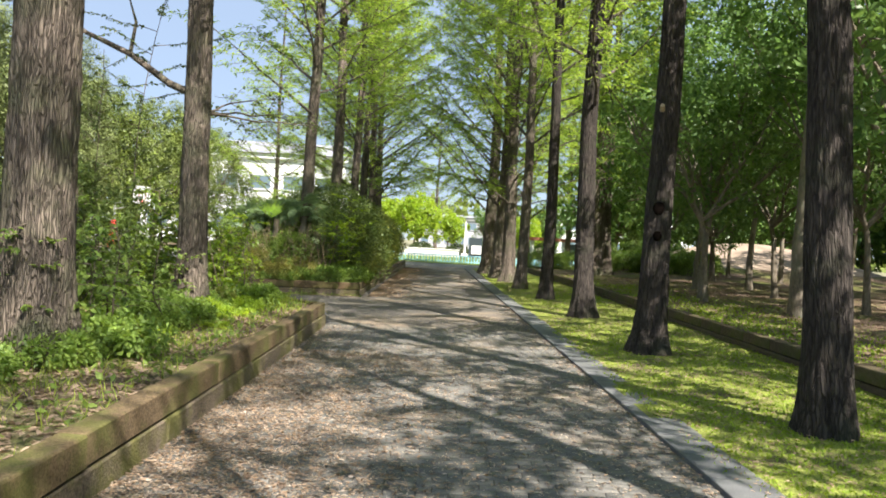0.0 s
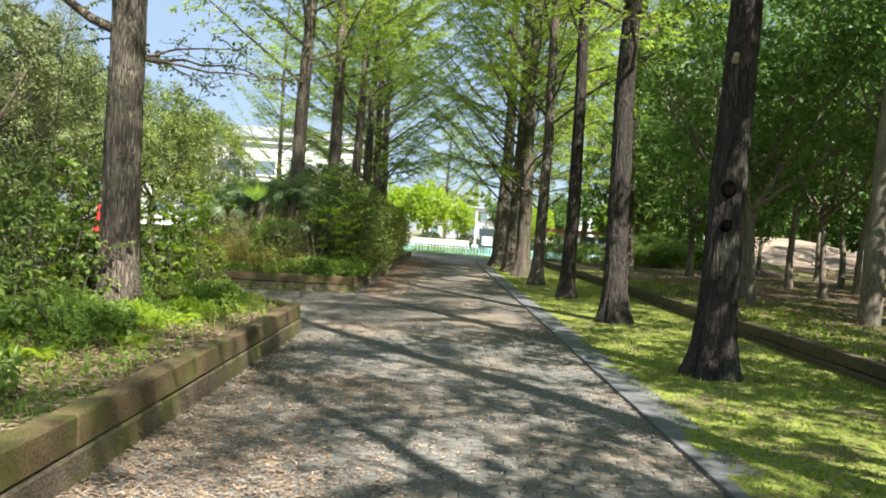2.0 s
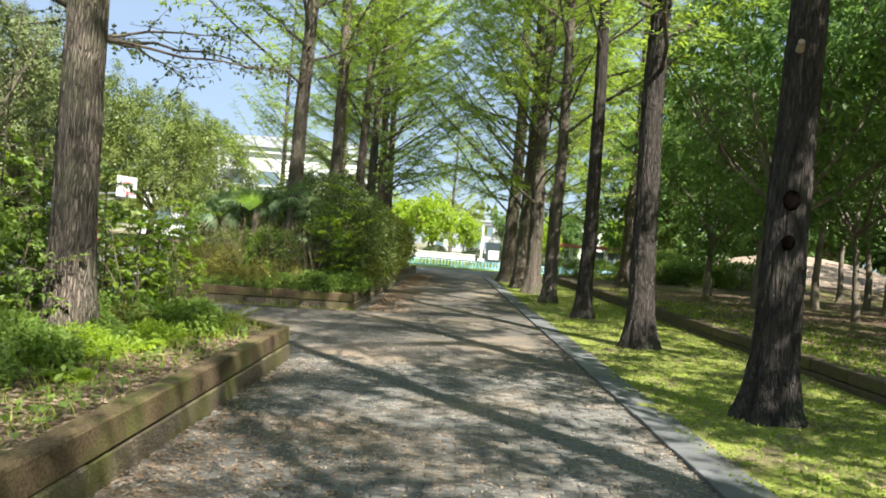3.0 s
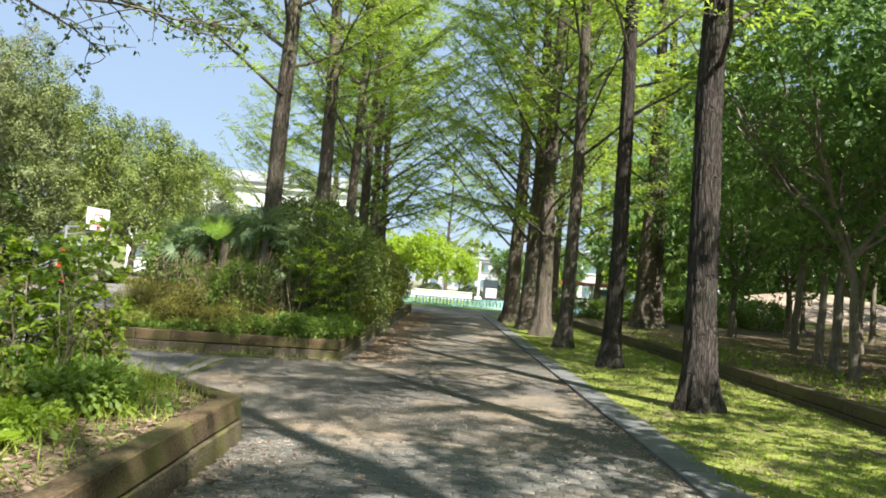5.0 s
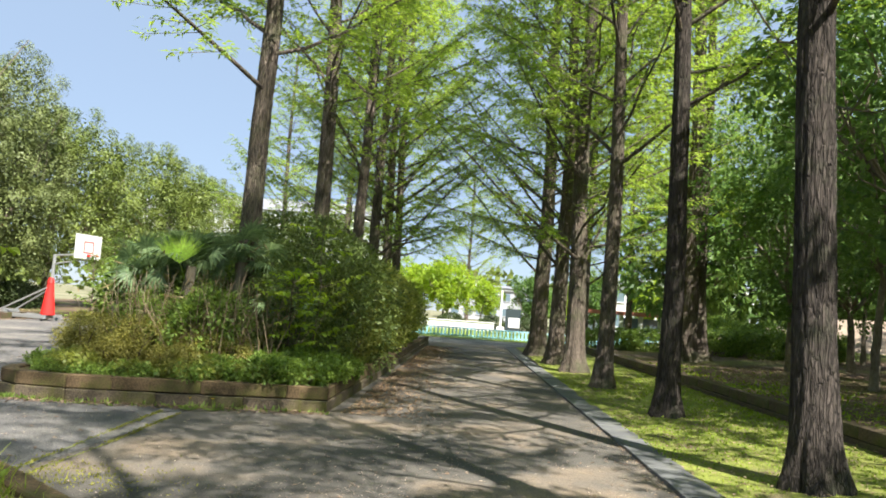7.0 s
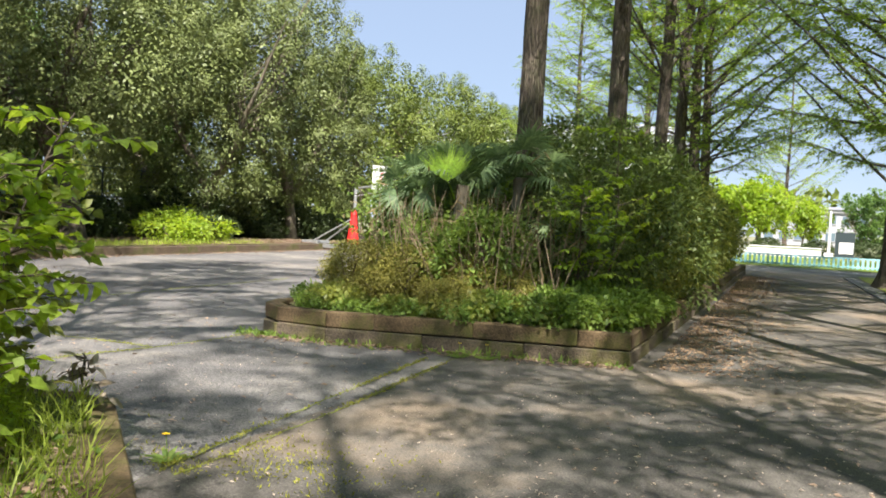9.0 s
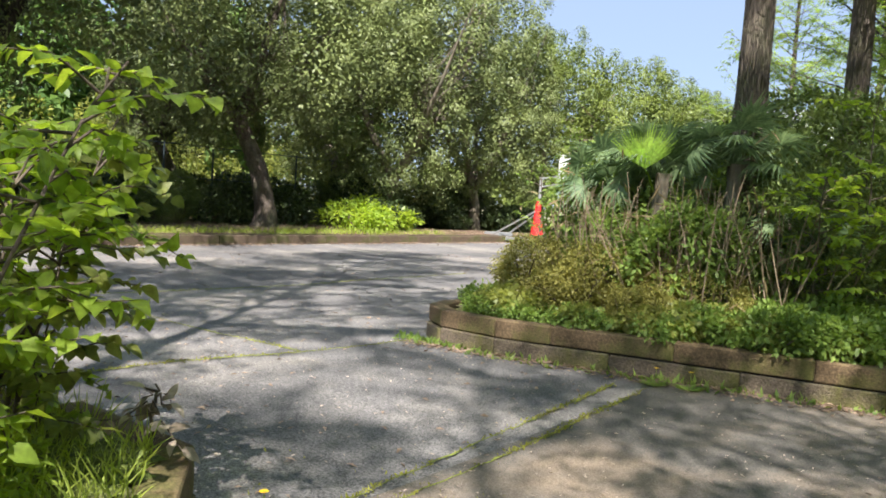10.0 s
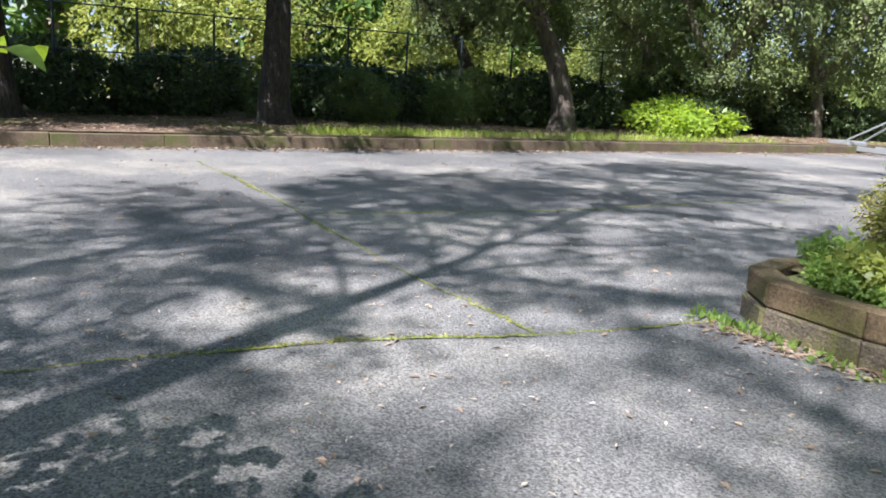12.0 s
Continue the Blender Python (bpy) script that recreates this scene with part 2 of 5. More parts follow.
FAR_GROUND = surface("far_ground", (0.13, 0.14, 0.06), (0.30, 0.27, 0.18), 0.08, 4, 0.4, 1.0, depth=0.03)
WHITE = plain("white_paint", (0.80, 0.80, 0.78), 0.6)
HALL_WHITE = surface("hall_wall", (0.70, 0.71, 0.72), (0.82, 0.82, 0.81), 0.3, 6, 0.1, 0.7)
HALL_GREY = surface("grey_render", (0.34, 0.35, 0.37), (0.46, 0.46, 0.47), 0.3, 6, 0.1, 0.8)
HALL_ROOF = surface("hall_roof", (0.22, 0.22, 0.24), (0.32, 0.32, 0.34), 0.5, 8, 0.2, 0.6)
GLASS = plain("dark_window_glass", (0.16, 0.22, 0.26), 0.08)
RED = plain("red_padding", (0.72, 0.03, 0.025), 0.5)
STEEL = plain("galvanised_steel", (0.55, 0.56, 0.57), 0.4, 0.6)
DARK_STEEL = plain("dark_painted_steel", (0.05, 0.07, 0.08), 0.5, 0.3)
CYAN = plain("pale_blue_paint", (0.36, 0.68, 0.82), 0.5)
PINK = plain("faded_red_paint", (0.62, 0.22, 0.16), 0.6)
# near black, painting the shade inside the knot holes
HOLE_SHADE = surface("hole_shade_black", (0.003, 0.0025, 0.002), (0.008, 0.006, 0.005), 8, 40, 0.5, 1.0, spec=0.0)
CUT_WOOD = surface("cut_wood", (0.30, 0.23, 0.16), (0.45, 0.36, 0.26), 20, 60, 0.3, 0.9)


# ---- mesh helpers ----
class Geo:
    """Collects points and faces of one mesh."""

    def __init__(self):
        self.v, self.f, self.n = [], [], 0

    def add(self, v, f):
        v = np.asarray(v, float).reshape(-1, 3)
        self.v.append(v)
        self.f.append(np.asarray(f, int) + self.n)
        self.n += len(v)

    def mesh(self, name, mat, smooth=False):
        me = bpy.data.meshes.new(name)
        v = np.concatenate(self.v)
        f4 = [a for a in self.f if a.shape[1] == 4]
        f = np.concatenate(f4)
        me.vertices.add(len(v))
        me.vertices.foreach_set("co", v.ravel())
        me.loops.add(f.size)
        me.loops.foreach_set("vertex_index", f.ravel())
        me.polygons.add(len(f))
        me.polygons.foreach_set("loop_start", np.arange(0, f.size, 4))
        me.polygons.foreach_set("loop_total", np.full(len(f), 4))
        me.update(calc_edges=True)
        if smooth:
            me.polygons.foreach_set("use_smooth", np.ones(len(f), bool))
        me.materials.append(mat)
        return me

    def ob(self, name, mat, parent=None, label="", smooth=False):
        o = new(name, self.mesh(name, mat, smooth))
        if parent:
            o.parent = parent
        return tagged(o, label)


def thing(name, label, category, group="", m=None, kind=""):
    e = new(name)
    e.empty_display_size = 0.3
    if m is not None:
        e.matrix_world = m
    return tagged(e, label, category, group, kind)


def unit(a):
    return a / np.maximum(np.linalg.norm(a, axis=-1, keepdims=True), 1e-9)


def scatter_dirs(r, n, up=0.0):
    d = r.normal(size=(n, 3))
    d[:, 2] += up
    return unit(d)


def leaves(g, p, d, nrm, length, width, fold=0.12, droop=0.1):
    """Pointed leaves, folded along the middle, from base points p along d."""
    length = np.broadcast_to(np.asarray(length, float), (len(p),))[:, None]
    width = np.broadcast_to(np.asarray(width, float), (len(p),))[:, None]
    s = unit(np.cross(d, nrm))
    nn = np.cross(s, d)
    a = p + d * length * 0.45 + s * width / 2 + nn * width * fold
    b = p + d * length - nn * length * droop
    c = p + d * length * 0.45 - s * width / 2 + nn * width * fold
    v = np.stack([p, a, b, c], 1).reshape(-1, 3)
    g.add(v, np.arange(len(v)).reshape(-1, 4))


def broad_leaves(g, p, d, nrm, length, width, droop=0.25):
    """Heart-shaped leaves of four facets, folded and drooping."""
    length, width = np.asarray(length)[:, None], np.asarray(width)[:, None]
    s = unit(np.cross(d, nrm))
    nn = np.cross(s, d)
    rows = []
    for u, w, hgt in ((0.0, 0, 0), (0.14, 0.72, 0.08), (0.14, 0, 0), (0.14, -0.72, 0.08), (0.42, 1.0, 0.10), (0.42, 0, 0), (0.42, -1.0, 0.10), (0.74, 0.56, 0.02), (0.74, 0, -0.04), (0.74, -0.56, 0.02), (1.0, 0, -0.12)):
        rows.append(p + d * length * u + s * width * w * 0.5 + nn * (width * hgt - length * droop * u * u))
    v = np.stack(rows, 1).reshape(-1, 3)
    k = np.arange(len(p))[:, None, None] * 11
    f = (k + np.array([[0, 1, 2, 3], [2, 1, 4, 5], [3, 2, 5, 6], [5, 4, 7, 8], [6, 5, 8, 9], [8, 7, 10, 9]])[None]).reshape(-1, 4)
    g.add(v, f)


def tube(g, pts, radii, seg=6):
    pts = np.asarray(pts, float)
    k = len(pts)
    radii = np.broadcast_to(np.asarray(radii, float), (k,))
    t = unit(np.gradient(pts, axis=0))
    ref = np.array([0.0, 0, 1]) if abs(t[:, 2]).mean() < 0.8 else np.array([1.0, 0, 0])
    u = unit(np.cross(t, ref))
    w = np.cross(t, u)
    a = np.linspace(0, 2 * np.pi, seg, endpoint=False)
    v = pts[:, None] + radii[:, None, None] * (np.cos(a)[None, :, None] * u[:, None] + np.sin(a)[None, :, None] * w[:, None])
    i = np.arange(k - 1)[:, None] * seg
    j = np.arange(seg)[None]
    j2 = (j + 1) % seg
    f = np.stack([i + j, i + j2, i + seg + j2, i + seg + j], -1).reshape(-1, 4)
    g.add(v.reshape(-1, 3), f)


def curve_pts(start, d, length, k, bend=(0, 0, 0), wobble=0.0, r=None):
    s = np.linspace(0, 1, k)[:, None]
    p = np.asarray(start) + np.asarray(d) * length * s + np.asarray(bend) * s ** 2
    if r is not None and wobble:
        p[1:] += np.cumsum(r.normal(size=(k - 1, 3)) * wobble, 0)
    return p


BOX_F = np.array([[0, 1, 2, 3], [7, 6, 5, 4], [0, 4, 5, 1], [1, 5, 6, 2], [2, 6, 7, 3], [3, 7, 4, 0]])


def box(g, lo, hi):
    x0, y0, z0 = lo
    x1, y1, z1 = hi
    g.add([(x0, y0, z1), (x1, y0, z1), (x1, y1, z1), (x0, y1, z1), (x0, y0, z0), (x1, y0, z0), (x1, y1, z0), (x0, y1, z0)], BOX_F)


def worn_block(lx, ly, lz, b=0.012, seed=0):
    """A block with chamfered, slightly uneven edges, standing on z = 0, middle at the origin."""
    r = np.random.default_rng(seed)
    bm = bmesh.new()
    bmesh.ops.create_cube(bm, size=1.0)
    bmesh.ops.scale(bm, vec=(lx, ly, lz), verts=bm.verts)
    bmesh.ops.translate(bm, vec=(0, 0, lz / 2), verts=bm.verts)
    bmesh.ops.bevel(bm, geom=bm.edges[:], offset=b, segments=1, affect="EDGES")
    for v in bm.verts:
        v.co += Vector(r.normal(size=3) * b * 0.22)
    return bm


def bm_mesh(name, bm, mat):
    me = bpy.data.meshes.new(name)
    bm.to_mesh(me)
    bm.free()
    me.materials.append(mat)
    return me


def part(name, bm, mat, parent, label=""):
    o = new(name, bm_mesh(name, bm, mat))
    o.parent = parent
    return tagged(o, label)


def bm_box(lo, hi, b=0.01):
    bm = bmesh.new()
    bmesh.ops.create_cube(bm, size=1.0)
    size = [h - a for a, h in zip(lo, hi)]
    bmesh.ops.scale(bm, vec=size, verts=bm.verts)
    bmesh.ops.translate(bm, vec=[(a + h) / 2 for a, h in zip(lo, hi)], verts=bm.verts)
    if b:
        bmesh.ops.bevel(bm, geom=bm.edges[:], offset=b, segments=2, affect="EDGES")
    return bm


def bm_tube(p0, p1, r, seg=12, r2=None):
    p0, p1 = Vector(p0), Vector(p1)
    bm = bmesh.new()
    d = p1 - p0
    m = Matrix.Translation((p0 + p1) / 2) @ d.to_track_quat("Z", "Y").to_matrix().to_4x4()
    bmesh.ops.create_cone(bm, cap_ends=True, segments=seg, radius1=r, radius2=r if r2 is None else r2, depth=d.length, matrix=m)
    return bm


def wave(x, y, seed=0):
    """Soft uneven ground height, about -1 to 1."""
    r = np.random.default_rng(seed)
    z = 0
    for f, a in ((0.35, 0.4), (0.9, 0.3), (2.3, 0.18), (5.1, 0.12)):
        p = r.uniform(0, 6.28, 4)
        z = z + a * np.sin(f * x * 1.1 + p[0] + 0.7 * np.sin(f * y + p[1])) * np.cos(f * y * 0.9 + p[2])
    return z


def sheet(name, x0, x1, y0, y1, nx, ny, height, mat, label, skirt=0.3):
    """A ground sheet over a grid, with sides going down."""
    x, y = np.meshgrid(np.linspace(x0, x1, nx), np.linspace(y0, y1, ny))
    z = height(x, y)
    g = Geo()
    i = np.arange(ny - 1)[:, None] * nx + np.arange(nx - 1)[None]
    f = np.stack([i, i + 1, i + nx + 1, i + nx], -1).reshape(-1, 4)
    g.add(np.stack([x, y, z], -1).reshape(-1, 3), f)
    o = g.ob(name, mat, smooth=True)
    return tagged(o, label, kind="structure")


# ---- ground ----
def inside(x, y, poly):
    c = np.zeros(np.shape(x), bool)
    for (xa, ya), (xb, yb) in zip(poly, poly[1:] + poly[:1]):
        with np.errstate(divide="ignore", invalid="ignore"):
            c ^= ((ya > y) != (yb > y)) & (x < (xb - xa) * (y - ya) / (yb - ya) + xa)
    return c


def patch(name, poly, step, height, mat, label):
    """A ground sheet cut to a polygon's cells."""
    xs, ys = [p[0] for p in poly], [p[1] for p in poly]
    x, y = np.meshgrid(np.arange(min(xs), max(xs) + step, step), np.arange(min(ys), max(ys) + step, step))
    ny, nx = x.shape
    g = Geo()
    i = np.arange(ny - 1)[:, None] * nx + np.arange(nx - 1)[None]
    keep = inside(x[:-1, :-1] + step / 2, y[:-1, :-1] + step / 2, poly).ravel()
    f = np.stack([i, i + 1, i + nx + 1, i + nx], -1).reshape(-1, 4)[keep]
    g.add(np.stack([x, y, height(x, y)], -1).reshape(-1, 3), f)
    return tagged(g.ob(name, mat, smooth=True), label, kind="structure")


sheet("ground", -420, 420, -300, 600, 40, 40, lambda x, y: np.full(x.shape, -0.06), FAR_GROUND, "dry grassy ground reaching to the horizon")

BED_A = [(-1.95, -14), (-1.95, 12.85), (-3.75, 14.35), (-4.6, 14.35), (-7.0, 13.2), (-7.0, -14)]
BED_B = [(-5.75, 18.85), (-5.0, 18.82), (-1.97, 19.5), (-1.87, 41.0), (-6.4, 41.0), (-6.3, 20.0)]


def bed_a_h(x, y):
    return 0.33 + 0.035 * wave(x, y, 3) + 0.10 * np.clip((-2.2 - x) / 3, 0, 1)


def bed_b_h(x, y):
    return 0.29 + 0.03 * wave(x, y, 4) + 0.15 * np.clip((-2.2 - x) / 2, 0, 1) * np.clip((y - 19.2) / 2, 0, 1)


patch("planting_bed_soil", BED_A, 0.12, bed_a_h, SOIL, "brown leafy soil of the raised planting bed")
patch("planting_bed_soil", BED_B, 0.12, bed_b_h, SOIL, "brown leafy soil of the raised island bed")
sheet("path_base", -1.9, 2.1, -14, 13.5, 12, 60, lambda x, y: 0.0 * x - 0.012, JOINT, "sandy bedding between the path's grey pavers")
sheet("path", -3.52, 2.1, 13.46, 44, 24, 120, lambda x, y: 0.008 + 0.006 * wave(x, y, 5), ASPHALT_PATH, "worn grey asphalt of the park path")
sheet("path_apron", -3.6, -1.8, 12.4, 13.6, 10, 8, lambda x, y: 0.0 * x - 0.002, ASPHALT_PATH, "worn asphalt corner where the lane leaves the path")
sheet("parking_lot", -17.3, -3.52, 13.0, 44, 50, 120, lambda x, y: 0.0 + 0.012 * wave(x * 0.6, y * 0.6, 6), ASPHALT, "cracked dark grey asphalt of the open lot")
sheet("parking_lot", -17.3, -6.9, -25, 13.0, 30, 80, lambda x, y: 0.0 + 0.012 * wave(x * 0.6, y * 0.6, 6), ASPHALT, "dark grey asphalt of the open lot")
sheet("road", -60, 60, 44, 49.6, 60, 6, lambda x, y: 0.0 * x, ASPHALT, "grey asphalt road crossing the path's end")


def verge_h(x, y):
    return 0.035 + 0.022 * wave(x * 1.5, y * 1.5, 7) + 0.05 * np.clip((x - 2.2) / 2.5, 0, 1)


sheet("verge", 2.0, 5.1, -14, 44, 44, 640, verge_h, MOSS_GROUND, "mossy green verge under the row of trees")


def bank_h(x, y):
    d = np.hypot((x - 18.5) / 1.3, y - 46)
    return 0.34 + 0.05 * wave(x * 0.5, y * 0.5, 8) * np.clip((x - 5) / 2, 0, 1) + 2.0 * np.exp(-(d / 5.2) ** 2) + 0.6 * np.clip((x - 26) / 14, 0, 1)


sheet("woodland_bank", 5.05, 60, -20, 43.6, 150, 180, bank_h, WOOD_FLOOR, "leaf-strewn raised ground under the woodland trees")
sheet("earth_mound", 9, 29, 36, 53, 50, 44, lambda x, y: bank_h(x, y) - 0.06 + 0.18 * np.clip(1.15 - np.hypot((x - 18.5) / 1.3, y - 46) / 7.2, -1, 0.5), MOUND, "bare pale earth mound beyond the trees")


def west_h(x, y):
    return 0.235 + 0.06 * wave(x * 0.6, y * 0.6, 9) * np.clip((-17.4 - x) / 2, 0, 1)


sheet("west_bank", -30, -17.25, -25, 70, 40, 200, west_h, WOOD_FLOOR, "dark leaf-strewn raised ground beside the lot")
sheet("gravel_yard", -80, -30, -30, 80, 30, 40, lambda x, y: 0.12 + 0 * x, FAR_GROUND, "pale sunlit yard behind the fence")
sheet("lawn", -60, 60, 49.7, 69, 60, 16, lambda x, y: 0.03 + 0.03 * wave(x, y, 10), LAWN, "bright mown lawn beyond the road")


# ---- low walls and kerbs ----
def wall_run(name, label, pts, heights, block, thick, mat, jut=0.0, seed=1, upper=None):
    """A low wall of laid blocks along pts; the outer face is on the right hand of the way."""
    r = np.random.default_rng(seed)
    core = Geo()
    for (xa, ya), (xb, yb) in zip(pts, pts[1:]):
        d = Vector((xb - xa, yb - ya, 0)).normalized()
        nrm = Vector((d.y, -d.x, 0))
        a, b = Vector((xa, ya, 0)) - nrm * (thick - 0.03), Vector((xb, yb, 0)) - nrm * (thick - 0.03)
        a2, b2 = Vector((xa, ya, 0)) - nrm * 0.025, Vector((xb, yb, 0)) - nrm * 0.025
        top = sum(heights) - 0.025
        v = [(*p.xy, z) for z in (top, -0.1) for p in (a, a2, b2, b)]
        core.add(v, BOX_F)
    wall = tagged(core.ob(name, GAP), label, kind="structure")
    for s, ((xa, ya), (xb, yb)) in enumerate(zip(pts, pts[1:])):
        length = math.hypot(xb - xa, yb - ya)
        n = max(1, round(length / block))
        step = length / n
        ang = math.degrees(math.atan2(yb - ya, xb - xa))
        z = -0.04
        for c, h in enumerate(heights):
            off = 0 if c % 2 == 0 or n < 3 else 0.5
            hh = h + (0.04 if c == 0 else 0) - 0.012
            cm = upper if upper and c == 1 else mat
            kinds = [bm_mesh("concrete_block", worn_block(step - 0.003, thick, hh, 0.012, seed * 31 + s * 7 + c * 3 + k), cm) for k in range(3)]
            for i in range(n if off == 0 else n - 1):
                o = new("concrete_block", kinds[int(r.integers(3))])
                o.parent = wall
                t = (i + 0.5 + off) * step
                out = -thick / 2 + (jut if c == 0 else 0) + r.normal() * 0.004
                o.matrix_world = pose(xa, ya, 0, 0, 0, ang) @ pose(t, -out * 1.0, z + r.normal() * 0.002, r.normal() * 0.4, 0, r.normal() * 0.25)
            if off:
                half = bm_mesh("concrete_block", worn_block(step / 2 - 0.003, thick, hh, 0.012, seed + s), cm)
                for t in (step / 4, length - step / 4):
                    o = new("concrete_block", half)
                    o.parent = wall
                    o.matrix_world = pose(xa, ya, 0, 0, 0, ang) @ pose(t, thick / 2, z, 0, 0, 0)
            z += h + (0.04 if c == 0 else 0)
    return wall


wall_run("wall_1", "low mossy concrete block wall edging the planting bed", [(-1.84, -12), (-1.84, 12.9), (-3.72, 14.5), (-4.6, 14.5)][::1], (0.2, 0.2), 2.4, 0.17, WALL, 0.012, 2, WALL_MOSS)
wall_run("wall_2", "low mossy concrete block wall round the island bed", [(-6.28, 40.5), (-6.2, 19.35), (-6.08, 18.95), (-5.75, 18.72), (-5.1, 18.70), (-1.93, 19.42), (-1.75, 41.0)], (0.17, 0.18), 1.05, 0.17, WALL, 0.012, 5, WALL_MOSS)
wall_run("wall_3", "dark mossy two-course concrete wall behind the verge", [(4.62, 43.5), (4.98, 24.0), (5.05, -14)], (0.18, 0.18), 1.0, 0.2, WALL_DARK, 0.0, 8)
wall_run("wall_4", "low kerb wall of brownish concrete beside the lot", [(-17.1, 44), (-17.1, -24)], (0.24,), 1.8, 0.2, WALL_DARK, 0.0, 11)


def kerb_x(y):
    return 1.98 - 0.0125 * np.asarray(y, float) - 0.0 * np.asarray(y, float)


kerb = tagged(sheet("kerb_bed", 1.5, 2.36, -8, 43, 3, 60, lambda x, y: -0.02 + 0 * x, JOINT, "dark joint bed of the flush kerb"), kind="structure")
seg_mesh = [bm_mesh("kerb_stone", worn_block(0.375, 0.592, 0.10, 0.006, k), KERB) for k in range(3)]
for i in range(84):
    y = -7.7 + 0.6 * i
    o = new("kerb_stone", seg_mesh[i % 3])
    o.parent = kerb
    o.matrix_world = pose(float(kerb_x(y)) + 0.19, y, -0.055 + 0.004 * math.sin(i * 2.7), 0.3 * math.sin(i * 1.9), 0.25 * math.sin(i * 3.1), 0.72)


# ---- trees ----
def bark_trunk(g, h, r0, seed, seg=48, flare=0.75, fine_to=8.0, slim=0.0):
    """A tapered trunk with root flare and long bark ridges."""
    r = np.random.default_rng(seed)
    z = np.concatenate([np.linspace(-0.25, 1.2, 16), np.arange(1.35, fine_to, 0.2), np.arange(fine_to, h + 0.5, 0.8)])
    a = np.linspace(0, 2 * np.pi, seg, endpoint=False)
    Z, A = np.meshgrid(z, a, indexing="ij")
    zz = np.clip(Z, 0, None)
    rad = r0 * (1 - 0.80 * (zz / h) ** 0.9)
    if slim:   # thins the upper trunk out of view to weaken its cast shadow
        rad = rad * np.clip(1 - (zz - slim) * 0.13, 0.3, 1)
    p = r.uniform(0, 6.28, 9)
    lobes = 0.5 + 0.5 * np.cos(A * 5 + p[0] + 0.6 * np.sin(A * 2 + p[1]))
    rad = rad * (1 + flare * np.exp(-zz / 0.34) * (0.55 + 0.6 * lobes) + 0.05 * np.cos(A * 3 + p[2] + zz * 0.5) * np.exp(-zz / 3))
    ridge = np.abs(np.sin(A * 6.5 + 1.1 * np.sin(Z * 1.7 + p[3]) + 0.7 * np.sin(Z * 4.3 + p[4]) + 0.8 * np.sin(A * 2 + p[5])))
    ridge2 = np.abs(np.sin(A * 11 + 1.3 * np.sin(Z * 2.9 + p[6]) + 0.9 * np.sin(Z * 6.1 + p[7])))
    rad = rad + r0 * (0.13 * ridge + 0.10 * ridge2 - 0.13) + r0 * 0.03 * np.sin(Z * 2.1 + A + p[8])
    sway = np.stack([0.05 * np.sin(Z * 0.55 + p[0]) - 0.05 * np.sin(p[0]), 0.05 * np.sin(Z * 0.47 + p[1]) - 0.05 * np.sin(p[1])])
    v = np.stack([rad * np.cos(A) + sway[0], rad * np.sin(A) + sway[1], Z], -1).reshape(-1, 3)
    k = len(z)
    i = np.arange(k - 1)[:, None] * seg
    j = np.arange(seg)[None]
    j2 = (j + 1) % seg
    g.add(v, np.stack([i + j, i + j2, i + seg + j2, i + seg + j], -1).reshape(-1, 4))


def redwood_crown(seed, h, first, spread, n_limb=46, full=29, low=0.35):
    """Rising limbs and feathery sprays of new needles; two meshes."""
    r = np.random.default_rng(seed)
    gl, gf = Geo(), Geo()
    for k in range(n_limb):
        q = (k + r.uniform(0, 0.8)) / n_limb
        z = first + (h - first) * q ** 0.92
        az = k * 2.39996 + r.normal() * 0.35
        L = spread * (1 - q) ** 0.65 * r.uniform(0.65, 1.15) + 0.5
        up = r.uniform(low, 0.95)
        d = unit(np.array([math.cos(az), math.sin(az), up]))
        r0 = 0.012 + 0.006 * L
        pts = curve_pts((0, 0, z), d, L, 7, (0, 0, r.uniform(-0.1, 0.45) * L * 0.4), 0.05, r)
        tube(gl, pts, np.linspace(r0, 0.006, 7), 6)
        nt = int(7 + L * 3.9)
        for t in range(nt):
            s = 0.18 + 0.82 * (t + r.uniform(0, 1)) / nt
            x = s * 6
            i = min(int(x), 5)
            p0 = pts[i] + (pts[i + 1] - pts[i]) * (x - i)
            side = unit(np.cross(d, (0, 0, 1))) * (1 if t % 2 else -1)
            td = unit(side * r.uniform(0.6, 1.1) + d * r.uniform(0.3, 0.9) + np.array([0, 0, r.uniform(-0.35, 0.3)]))
            tl = r.uniform(0.45, 1.15) * (1.15 - 0.5 * s)
            tp = curve_pts(p0, td, tl, 4, (0, 0, -0.28 * tl), 0.02, r)
            tube(gl, tp[::3], [0.008, 0.003], 3)
            m = int(tl * full) + 5
            u = np.sort(r.uniform(0.08, 1.0, m))
            lp = np.stack([np.interp(u * 3, range(4), tp[:, c]) for c in range(3)], 1) + r.normal(size=(m, 3)) * 0.035
            sgn = np.where(np.arange(m) % 2, 1, -1)[:, None]
            ls = unit(np.cross(td, (0, 0, 1)))
            ld = unit(ls * sgn * 0.9 + td * 0.7 + r.normal(size=(m, 3)) * 0.3 + np.array([0, 0, -0.18]))
            leaves(gf, lp, ld, unit(np.array([0, 0, 1]) + r.normal(size=(m, 3)) * 0.45), r.uniform(0.10, 0.21, m), r.uniform(0.03, 0.05, m), 0.05, 0.3)
    return gl.mesh("branching", BARK, True), gf.mesh("crown", NEW_GREEN)


